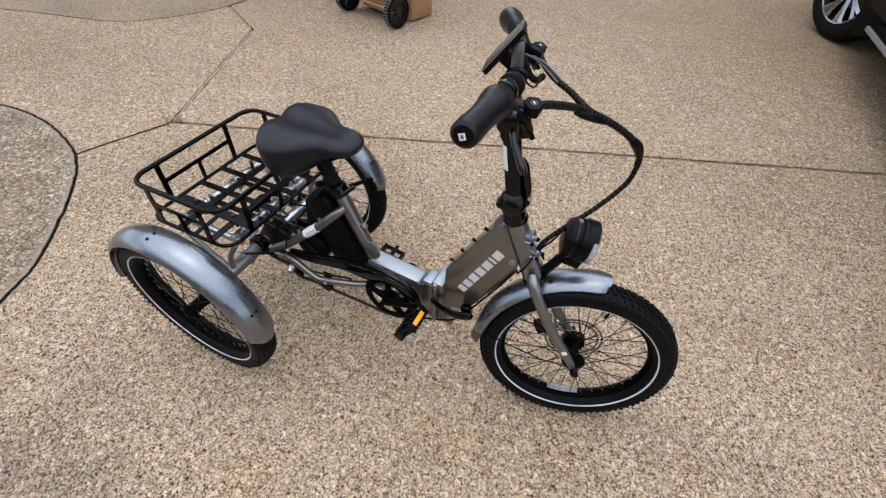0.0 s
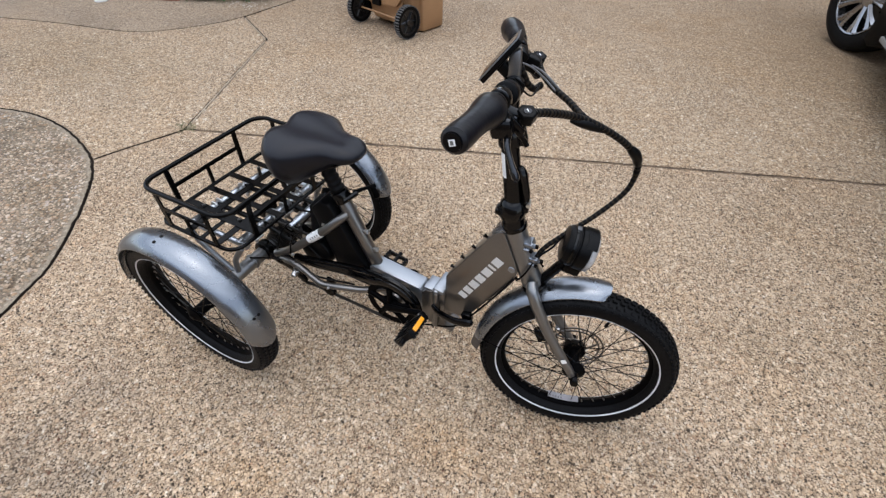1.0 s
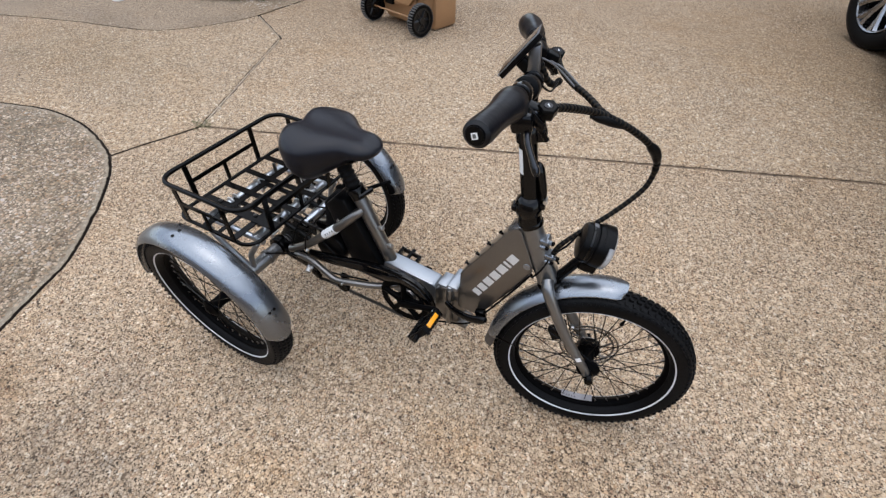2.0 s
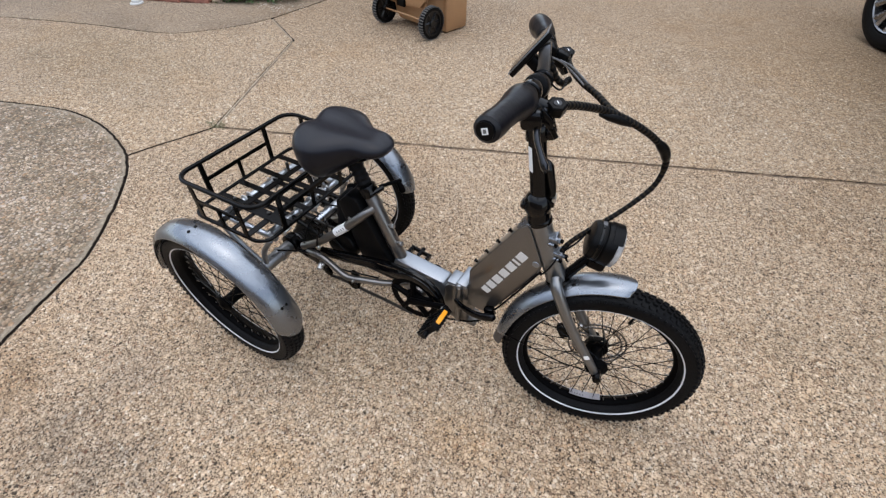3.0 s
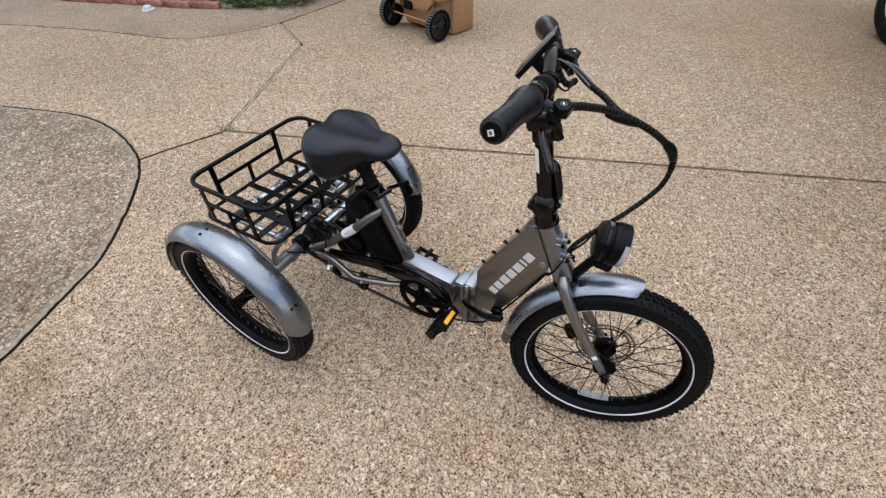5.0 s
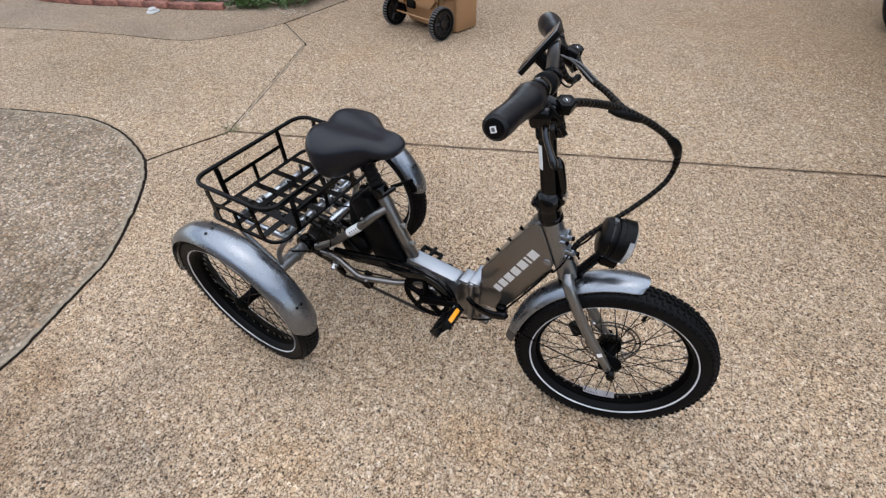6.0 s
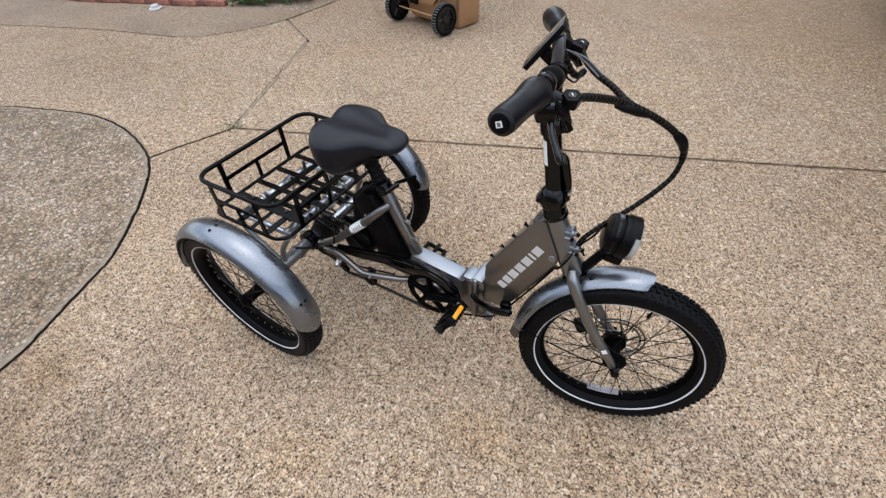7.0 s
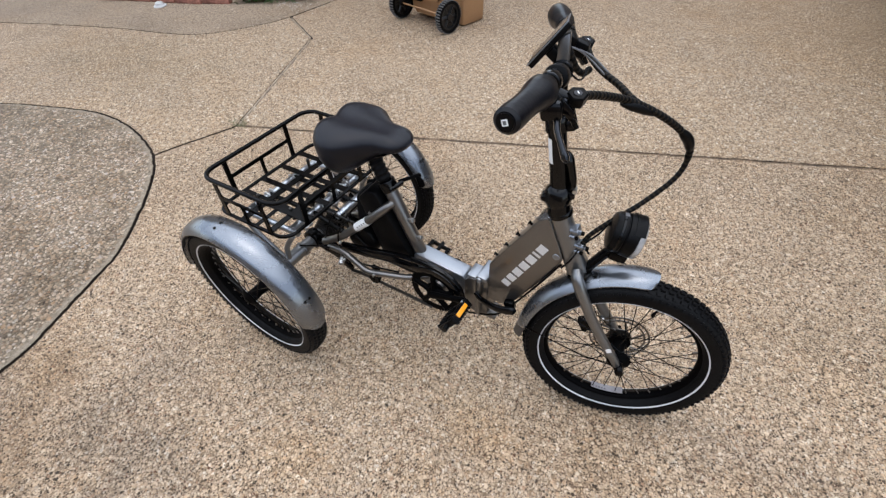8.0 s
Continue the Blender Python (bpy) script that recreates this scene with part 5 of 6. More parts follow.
def strap(a, b, wide, thick, name, across):
    """A flat bar from a to b; across is the direction of its width."""
    a, b, w = Vector(a), Vector(b), Vector(across).normalized()
    d = (b - a).normalized()
    n = d.cross(w).normalized()
    s = Shape()
    c = [a - w * wide / 2, a + w * wide / 2, b + w * wide / 2, b - w * wide / 2]
    s.add([p - n * thick / 2 for p in c] + [p + n * thick / 2 for p in c], [(0, 1, 2, 3)[::-1], (4, 5, 6, 7), (0, 1, 5, 4), (1, 2, 6, 5), (2, 3, 7, 6), (3, 0, 4, 7)])
    return s.done(name, M_BLACK, basket, smooth=False)


for x in (BX0, BX1):
    inn = 0.002 if x == BX0 else -0.006
    for y in (-0.149, 0.117):
        strap((x, y, 0.573), (x + inn, y, 0.440), 0.016, 0.005, "upright", (0, 1, 0))
    strap((x + inn * 0.5, -0.149, 0.510), (x + inn * 0.5, 0.117, 0.510), 0.012, 0.005, "side_bar", (0, 0, 1))
    strap((x + inn * 0.5, -0.017, 0.510), (x + inn, -0.017, 0.440), 0.012, 0.005, "upright", (0, 1, 0))
for y in (-BY, BY):
    inn = 0.003 * (1 if y < 0 else -1)
    for x in (BX0 + 0.062, BX1 - 0.075):
        strap((x, y, 0.573), (x, y + inn, 0.440), 0.016, 0.005, "upright", (1, 0, 0))
    strap((BX0 + 0.062, y + inn * 0.5, 0.510), (BX1 - 0.075, y + inn * 0.5, 0.510), 0.012, 0.005, "side_bar", (0, 0, 1))
    strap((BX0 + 0.155, y + inn * 0.5, 0.510), (BX0 + 0.155, y + inn, 0.440), 0.012, 0.005, "upright", (1, 0, 0))
for y, wide in ((-0.128, 0.034), (-0.040, 0.021), (0.050, 0.021), (0.145, 0.021)):
    strap((BX0 + 0.004, y, 0.440), (BX1 - 0.010, y, 0.440), wide, 0.004, "floor_slat", (0, 1, 0))
for x, wide in ((-1.165, 0.022), (-1.045, 0.022), (-1.105, 0.014)):
    strap((x, -0.232, 0.4365), (x, 0.232, 0.4365), wide, 0.004, "floor_slat", (1, 0, 0))

# carrier under the basket
carrier = Shape().tube(spline([(-1.235, -0.17, 0.395), (-1.235, 0, 0.395), (-1.235, 0.17, 0.395)], 2), 0.0125, 12).done("carrier", M_BARE, trike, "silver tube carrier under the basket")
Shape().tube([(-1.035, -0.17, 0.395), (-1.035, 0.17, 0.395)], 0.0125, 12).done("cross_rail", M_BARE, carrier)
for y in (-0.165, 0.165):
    Shape().tube(spline([(-1.245, y, 0.395), (-1.13, y, 0.397), (-1.000, y, 0.395)], 4), 0.0105, 12).done("side_rail", M_BARE, carrier)
    Shape().tube(spline([(-1.215, y * 1.16, 0.405), (-1.190, y * 1.2, 0.380), (-1.140, y * 1.2, 0.335), (-1.072, y * 1.18, 0.278)], 4), 0.0090, 12).done("strut", M_SILVER, carrier)
    Shape().tube(spline([(-1.000, y * 1.14, 0.405), (-1.012, y * 1.18, 0.385), (-1.036, y * 1.2, 0.345), (-1.050, y * 1.18, 0.284)], 4), 0.0090, 12).done("strut", M_SILVER, carrier)
for y in (-0.06, 0.06):
    Shape().tube([(-1.235, y, 0.398), (-1.035, y, 0.398), (-0.90, y * 1.1, 0.365)], 0.009, 10).done("strut", M_BLACK, carrier)
for x in (-1.21, -1.06):
    for y in (-0.12, 0.12):
        Shape().rod((x, y, 0.400), (x, y, 0.448), 0.006, 8, bevel=0.001).done("mount_bolt", M_CHAIN, carrier)
for x, y in ((-1.035, -0.105), (-1.035, -0.015), (-1.035, 0.045), (-1.035, 0.105), (-1.235, -0.06), (-1.235, 0.06)):
    loop_clamp = Shape()
    for dy in (-0.011, 0.011):
        bend = [(x + 0.0165 * math.cos(w), y + dy, 0.395 + 0.0165 * math.sin(w)) for w in (0.0, 0.5, 1.05, 1.57, 2.1, 2.64, math.pi)]
        loop_clamp.tube([(x + 0.0165, y + dy, 0.372), *bend, (x - 0.0165, y + dy, 0.372)], 0.0036, 8)
    loop_clamp.box((0.046, 0.034, 0.005), pose(x, y, 0.377), 0.001)
    for dx in (-0.0165, 0.0165):
        loop_clamp.rod((x + dx, y - 0.011, 0.366), (x + dx, y - 0.011, 0.373), 0.006, 6)
    loop_clamp.done("loop_clamp", M_STEEL, carrier, "bright steel loop clamp")
Shape().tube([(-0.955, -0.03, 0.388), (-0.955, 0.115, 0.388)], 0.0135, 14).done("front_rail", M_BARE, carrier)
for y in (-0.02, 0.105):
    Shape().tube([(-1.03, y, 0.391), (-0.955, y, 0.388)], 0.008, 10).done("rail_link", M_BLACK, carrier)
plate = Shape().box((0.040, 0.060, 0.034), pose(-1.10, 0.02, 0.372), 0.004)
plate.done("controller_plate", M_PLASTIC, carrier)
Shape().box((0.006, 0.05, 0.026), pose(BX1 - 0.002, 0.205, 0.50), 0.002).done("rear_reflector", M_RED, carrier, "small red reflector")

# ---- handlebar, stem and controls ----
BAR = Vector((-0.292, 0, 1.000))
stem = Shape().tube([(-0.2370, 0, 0.676), (-0.2405, 0, 0.690), (-0.2445, 0, 0.712)], [0.0285, 0.0280, 0.0270], 24)
stem.tube([(-0.2420, 0, 0.694), (-0.2440, 0, 0.702), (-0.2465, 0, 0.711), (-0.2480, 0, 0.719), (-0.2485, 0, 0.728), (-0.2485, 0, 0.736), (-0.2490, 0, 0.744)], [0.027, 0.0295, 0.0330, 0.0335, 0.0305, 0.0285, 0.0215], 24)
stem.box((0.028, 0.036, 0.016), pose(-0.272, -0.002, 0.711, 0, 14, 0), 0.007)
stem.box((0.030, 0.040, 0.020), pose(-0.226, 0.004, 0.726, 0, -12, 0), 0.006)
stem.tube([(-0.2475, 0, 0.735), (-0.2790, 0, 0.885)], [0.0205, 0.0195], 24)
stem = stem.done("stem", M_GLOSS, trike, "black folding handlebar stem", m=FRONT)
Shape().rod((-0.2760, 0, 0.868), (-0.2825, 0, 0.902), 0.0245, 24, bevel=0.004).done("stem_collar", M_GLOSS, stem)
Shape().box((0.030, 0.020, 0.022), pose(-0.256, -0.002, 0.884, 0, -12, 0), 0.004).done("collar_clamp", M_GLOSS, stem)
Shape().rod((-0.280, 0, 0.895), (-0.290, 0, 0.990), 0.0155, 20).done("inner_stem", M_GLOSS, stem)
Shape().tube(spline([(-0.226, -0.004, 0.738), (-0.222, -0.004, 0.752), (-0.229, -0.004, 0.780), (-0.240, -0.004, 0.812), (-0.248, -0.004, 0.826)], 4), [0.006, 0.008, 0.009, 0.009, 0.0095, 0.0095, 0.010, 0.010, 0.010, 0.010, 0.0105, 0.011, 0.011, 0.010, 0.009, 0.008, 0.006], 10, flat=1.2).done("stem_lever", M_GLOSS, stem, "black stem folding lever")
Shape().rod((-0.214, -0.016, 0.740), (-0.214, 0.010, 0.740), 0.005, 8).done("pivot_pin", M_STEEL, stem)
Shape().rod((-0.288, -0.024, 0.992), (-0.288, 0.024, 0.992), 0.0215, 20, bevel=0.003).done("bar_clamp", M_GLOSS, stem)
Shape().plate([(-0.302, 0.995), (-0.276, 0.998), (-0.284, 1.060), (-0.304, 1.050)], -0.016, 0.016, 0.004).done("display_post", M_FORK, stem, "grey metal bracket behind the display")
lab = Shape()
for z0, z1 in ((0.800, 0.855),):
    pts = []
    for z in (z0, z1):
        cx = -0.2475 - 0.0315 * (z - 0.735) / 0.150
        for w in (200, 213, 226, 239):
            pts.append((cx + 0.0206 * math.cos(radians(w)), 0.0206 * math.sin(radians(w)), z))
    lab.add(pts, [(0, 1, 5, 4), (1, 2, 6, 5), (2, 3, 7, 6)])
lab.done("sticker", M_LABEL, stem, "white paper label on the stem")

bar_pts = spline([(x, y, z) for x, y, z in ((-0.333, -0.352, 1.022), (-0.310, -0.250, 1.022), (-0.294, -0.150, 1.018), (-0.289, -0.070, 1.000), (-0.288, 0.0, 0.992), (-0.289, 0.070, 1.000), (-0.294, 0.150, 1.018), (-0.310, 0.250, 1.022), (-0.333, 0.352, 1.022))], 5)
handlebar = Shape().tube(bar_pts, 0.0115, 14).done("handlebar", M_GLOSS, trike, "black swept handlebar", m=FRONT)
for k in (-1, 1):
    ends = [Vector((-0.336, 0.362 * k, 1.0220)), Vector((-0.335, 0.358 * k, 1.0220)), Vector((-0.332, 0.345 * k, 1.0220)), Vector((-0.324, 0.310 * k, 1.0220)), Vector((-0.316, 0.275 * k, 1.0222)), Vector((-0.310, 0.250 * k, 1.0222)), Vector((-0.306, 0.228 * k, 1.0218)), Vector((-0.304, 0.220 * k, 1.0215))]
    grip = Shape().tube(ends, [0.0140, 0.0186, 0.0198, 0.0188, 0.0200, 0.0242, 0.0252, 0.020] if k < 0 else [0.0125, 0.0190, 0.0252, 0.0272, 0.0240, 0.0205, 0.0205, 0.018], 24, flat=1.05).done("grip", M_GRIP, handlebar, "soft black ergonomic grip")
    Shape().rod((-0.3355, 0.361 * k, 1.022), (-0.3364, 0.3645 * k, 1.022), 0.0125, 20).done("end_cap", M_PLASTIC, handlebar)
    if k < 0:
        d = (ends[0] - ends[1]).normalized()
        Shape().box((0.0088, 0.0088, 0.0008), Matrix.Translation(Vector((-0.3365, -0.3648, 1.022)) + d * 0.0003) @ d.to_track_quat("Z", "Y").to_matrix().to_4x4() @ pose(0, 0, 0, 0, 0, 20)).done("sticker", M_LABEL, handlebar, "small square white sticker", smooth=False)
        Shape().box((0.0045, 0.0055, 0.0006), Matrix.Translation(Vector((-0.3365, -0.3648, 1.022)) + d * 0.0009) @ d.to_track_quat("Z", "Y").to_matrix().to_4x4() @ pose(0, 0, 0, 0, 0, 20)).done("label_print", M_INK, handlebar, smooth=False)
    # collar, brake perch and lever
    Shape().rod((-0.304, 0.216 * k, 1.021), (-0.301, 0.198 * k, 1.0205), 0.0185, 18, bevel=0.003).done("grip_collar", M_PLASTIC, handlebar)
    perch = Shape().rod((-0.299, 0.190 * k, 1.0205), (-0.296, 0.158 * k, 1.0185), 0.0190, 18, bevel=0.003)
    perch.box((0.036, 0.046, 0.030), pose(-0.287, 0.205 * k, 0.990, 0, -15, 0), 0.008)
    perch.tube([(-0.292, 0.178 * k, 1.006), (-0.272, 0.176 * k, 1.000), (-0.256, 0.174 * k, 1.000)], [0.013, 0.011, 0.010], 10)
    perch = perch.done("brake_perch", M_GLOSS, handlebar)
    face = Vector((0.10, -0.55, 0.83)) if k < 0 else Vector((0.2, -0.45, 0.87))
    c = Vector((-0.253, 0.174 * k, 1.000))
    Shape().tube([c - face * 0.012, c - face * 0.010, c + face * 0.009, c + face * 0.012], [0.012, 0.0150, 0.0150, 0.0120], 6, flat=1.2).done("lever_pivot", M_PLASTIC, handlebar)
    Shape().tube([c + face * 0.0118, c + face * 0.0130], [0.0062, 0.0052], 14, flat=1.3).done("pivot_cap", M_LEVER, handlebar, "grey metal pivot cap")
    Shape().box((0.0050, 0.0016, 0.0006), Matrix.Translation(c + face * 0.0134) @ face.to_track_quat("Z", "X").to_matrix().to_4x4() @ pose(0, 0, 0, 0, 0, 25)).done("label_print", M_LABEL, handlebar, smooth=False)
    Shape().plate([(-0.296, 1.014), (-0.286, 1.016), (-0.250, 0.984), (-0.252, 0.974), (-0.262, 0.974)], 0.196 * k - 0.004, 0.196 * k + 0.004, 0.0015).done("lever_bracket", M_GLOSS, handlebar)
    Shape().tube([(-0.262, 0.190 * k, 0.982), (-0.253, 0.190 * k, 0.970), (-0.252, 0.190 * k, 0.969), (-0.243, 0.190 * k, 0.956)], [0.006, 0.006, 0.0045, 0.0045], 10).done("cable_stop", M_BLACK, handlebar)
    Shape().tube(spline([(-0.268, 0.186 * k, 0.994), (-0.276, 0.206 * k, 0.980), (-0.272, 0.232 * k, 0.966), (-0.260, 0.256 * k, 0.950), (-0.249, 0.274 * k, 0.936)], 4), [0.011, 0.012, 0.012, 0.0118, 0.0114, 0.011, 0.0106, 0.0102, 0.0098, 0.0094, 0.0092, 0.0092, 0.0098, 0.0106, 0.0116, 0.0120, 0.008], 12, flat=0.55).done("brake_lever", M_LEVER, handlebar, "dark metal brake lever")

Shape().rod((-0.293, -0.142, 1.017), (-0.290, -0.108, 1.010), 0.022, 20, bevel=0.004).done("shifter", M_PLASTIC, handlebar, "black gear shifter")
Shape().rod((-0.293, 0.142, 1.017), (-0.290, 0.108, 1.010), 0.020, 20, bevel=0.004).done("button_pod", M_PLASTIC, handlebar)
Shape().box((0.030, 0.028, 0.034), pose(-0.262, 0.120, 1.004, 10, 20, 0), 0.007).done("switch_box", M_PLASTIC, handlebar, "black switch box")

disp_m = FRONT @ Matrix.Translation((-0.319, 0.0, 1.040)) @ Matrix.Rotation(radians(-53), 4, "Y")
display = Shape().box((0.100, 0.070, 0.0120), Matrix.Translation((0, 0, -0.0018)), 0.0025).done("display", M_PLASTIC, trike, "slim black display tilted to the rider", m=disp_m)
Shape().box((0.093, 0.063, 0.0012), Matrix.Translation((0, 0, 0.0046))).done("screen", M_SCREEN, display, "dark glossy screen", smooth=False)
Shape().box((0.102, 0.072, 0.0022), Matrix.Translation((0, 0, 0.0032)), 0.0008).done("bezel", M_SILVER, display, "grey metal bezel")
Shape().box((0.022, 0.03, 0.03), Matrix.Translation((-0.01, 0, -0.018)), 0.004).done("display_mount", M_PLASTIC, display)


def loom(name, points, r, parent, m=None, label=""):
    """A cable bundle in spiral wrap: the brown core and the black turns round it."""
    pts = spline(points, 12)
    core = Shape().tube(pts, r * 0.88, 10).done(name, M_CORE, parent, label, m=m)
    turns, run, path, wide = Shape(), 0.0, [], []
    for a, b in zip(pts, pts[1:]):
        n = max(1, int((b - a).length / 0.0015))
        for i in range(n):
            run += (b - a).length / n
            q = (run % 0.0115) / 0.0115
            path.append(a.lerp(b, i / n))
            wide.append(r * (0.97 + 0.03 * math.sin(math.pi * q / 0.62)) if q < 0.62 else r * 0.78)
    turns.tube(path, wide, 10)
    turns.done("spiral_wrap", M_PLASTIC, core, "black spiral cable wrap")
    return core


cables = loom("cable_loom", [(-0.246, -0.165, 1.001), (-0.215, -0.120, 0.990), (-0.160, -0.050, 0.964), (-0.100, -0.015, 0.935), (-0.045, 0.020, 0.897), (-0.008, 0.050, 0.855), (0.000, 0.058, 0.820)], 0.0076, trike, FRONT, "black spiral wrapped cable bundle")
loom("cable_branch", [(-0.004, 0.054, 0.842), (0.000, 0.058, 0.820), (-0.012, 0.052, 0.775), (-0.063, 0.030, 0.716), (-0.125, 0.004, 0.664), (-0.160, -0.010, 0.628), (-0.172, -0.018, 0.600)], 0.0062, trike, FRONT, "thinner spiral wrapped cable branch")
loom("cable_branch", [(-0.250, 0.160, 1.000), (-0.238, 0.100, 0.992), (-0.212, 0.050, 0.981), (-0.180, 0.010, 0.972), (-0.150, -0.030, 0.960), (-0.110, -0.022, 0.938)], 0.0070, trike, FRONT, "black spiral wrapped cable branch")
loom("cable_branch", [(-0.285, 0.010, 1.028), (-0.272, 0.018, 1.005), (-0.262, 0.026, 0.988), (-0.248, 0.036, 0.978), (-0.236, 0.050, 0.984)], 0.0072, trike, FRONT, "short spiral wrapped cable loop")
Shape().tube(spline([(-0.172, -0.060, 0.960), (-0.142, -0.040, 0.950), (-0.106, -0.020, 0.934)], 4), [0.004, 0.006, 0.008, 0.009, 0.009, 0.009, 0.008, 0.006, 0.004], 10).done("cable_joiner", M_PLASTIC, cables)
Shape().tube(spline([(-0.040, 0.022, 0.893), (-0.016, 0.042, 0.868), (-0.004, 0.054, 0.842)], 4), [0.006, 0.009, 0.0105, 0.011, 0.011, 0.0105, 0.010, 0.008, 0.006], 10).done("cable_joiner", M_PLASTIC, cables)
for pts in ([(-0.262, 0.10, 1.005), (-0.235, 0.06, 1.004), (-0.195, 0.035, 0.980), (-0.165, 0.0, 0.968)],
            [(-0.290, 0.02, 1.030), (-0.262, 0.03, 1.020), (-0.236, 0.045, 1.000), (-0.205, 0.035, 0.978)],
            [(-0.290, -0.03, 1.012), (-0.262, -0.02, 0.985), (-0.248, 0.01, 0.975), (-0.240, 0.04, 0.990)],
            [(-0.255, -0.18, 0.988), (-0.245, -0.17, 0.960), (-0.250, -0.12, 0.955), (-0.262, -0.06, 0.972)]):
    Shape().tube(spline(pts, 5), 0.0019, 8).done("cable", M_WIRE if pts[0][1] in (0.10, 0.02) else M_PLASTIC, cables)
for pts in ([(-0.172, -0.018, 0.600), (-0.185, -0.034, 0.575), (-0.195, -0.036, 0.555), (-0.205, -0.030, 0.535)],
            [(-0.120, 0.006, 0.668), (-0.140, -0.012, 0.64), (-0.165, -0.02, 0.61), (-0.150, -0.02, 0.585)],
            [(-0.125, 0.004, 0.660), (-0.110, 0.0, 0.66), (-0.100, -0.01, 0.64)]):
    Shape().tube(spline(pts, 5), 0.0026, 8).done("cable", M_PLASTIC, cables)
for pts in ([(-0.205, -0.03, 0.53), (-0.24, -0.032, 0.455), (-0.31, -0.031, 0.315), (-0.36, -0.034, 0.24), (-0.45, -0.04, 0.20)],
            [(-0.70, -0.055, 0.27), (-0.85, -0.09, 0.275), (-0.96, -0.10, 0.30), (-1.05, -0.14, 0.30)],
            [(-0.80, -0.05, 0.30), (-0.90, -0.05, 0.38), (-1.0, -0.02, 0.36), (-1.10, 0.02, 0.39)],
            [(-0.78, 0.05, 0.42), (-0.90, 0.04, 0.42), (-1.02, 0.06, 0.37), (-1.05, 0.10, 0.32)],
            [(-0.83, -0.02, 0.50), (-0.90, -0.03, 0.42), (-0.95, -0.02, 0.36), (-1.02, -0.04, 0.33)]):
    Shape().tube(spline(pts, 6), 0.003, 8).done("cable", M_PLASTIC, trike)
safety_tag = Shape().lathe([(0.1816, -0.0105), (0.1816, 0.0105), (0.1808, 0.0105), (0.1808, -0.0105)], 10, turn=0.50, start=-math.pi / 2 - 0.20).done("rim_sticker", M_SHEET, trike, "pale safety label held by the spokes", m=FRONT_TURN)
for i in range(5):
    w = -math.pi / 2 - 0.16 + 0.045 * i
    Shape().box((0.0045, 0.0050, 0.0006), Matrix.Translation((0.1804 * math.cos(w), -0.004, 0.1804 * math.sin(w))) @ Matrix.Rotation(-w - math.pi / 2, 4, "Y")).done("label_print", M_INK, safety_tag, smooth=False)


# ---- wheeled refuse bin ----
BIN_M = Matrix.Translation((-2.352, 2.695, 0)) @ Matrix.Rotation(math.atan2(-0.27, 0.963), 4, "Z")


def bin_body():
    """Tapered body with a stepped foot that clears the wheels."""
    s = Shape()
    levels = [(0.045, 0.250, 0.10, 0.42), (0.10, 0.258, 0.075, 0.43), (0.285, 0.272, 0.045, 0.445), (0.30, 0.303, 0.020, 0.450), (0.95, 0.325, -0.03, 0.54), (0.99, 0.340, -0.05, 0.56), (1.02, 0.340, -0.05, 0.56)]
    n = 6
    rings = [rounded_loop(-w, w, y0, y1, z, 0.05, n) for z, w, y0, y1 in levels]
    k = len(rings[0])
    verts = [p for r in rings for p in r]
    faces = [(i * k + j, i * k + (j + 1) % k, (i + 1) * k + (j + 1) % k, (i + 1) * k + j) for i in range(len(rings) - 1) for j in range(k)]
    faces.append(tuple(range(k))[::-1])
    return s.add(verts, faces)


bin_root = new("wheelie_bin")
bin_root.matrix_basis = BIN_M
tagged(bin_root, "tan plastic wheeled refuse bin with black wheels", "refuse bin")
body = bin_body().done("body", M_TAN, bin_root)
foot = Shape()
foot.box((0.600, 0.265, 0.31), pose(0, 0.312, 0.160), 0.025)
foot.box((0.44, 0.03, 0.10), pose(0, 0.035, 0.235), 0.01)
foot.done("foot", M_TAN, body)
Shape().box((0.10, 0.03, 0.075), pose(-0.085, 0.012, 0.215), 0.008).done("catch_recess", M_PLASTIC, body)
panel = Shape().plate([(-0.235, 0.40), (0.235, 0.40), (0.235, 0.275), (0.175, 0.215), (0.02, 0.215), (-0.02, 0.255), (-0.150, 0.255), (-0.175, 0.205), (-0.235, 0.205)], -0.012, 0.030, 0.006)
panel.done("front_panel", M_TAN, body, "folded tan front panel")
Shape().rod((-0.31, 0.0, 0.125), (0.31, 0.0, 0.125), 0.007, 10).done("axle", M_TAN, bin_root)
lid = Shape()
lid_loops = [rounded_loop(-0.35, 0.35, -0.07, 0.58, z, 0.06, 6) for z in (1.02, 1.05)] + [rounded_loop(-0.29, 0.29, 0.0, 0.50, 1.085, 0.08, 6)]
k = len(lid_loops[0])
lid.add([p for r in lid_loops for p in r], [(i * k + j, i * k + (j + 1) % k, (i + 1) * k + (j + 1) % k, (i + 1) * k + j) for i in range(2) for j in range(k)] + [tuple(range(2 * k, 3 * k)), tuple(range(k))[::-1]])
lid.done("lid", M_TAN, bin_root)
Shape().tube(spline([(-0.25, -0.04, 0.99), (-0.25, -0.11, 1.0), (0.25, -0.11, 1.0), (0.25, -0.04, 0.99)], 5), 0.014, 10).done("handle", M_TAN, bin_root)
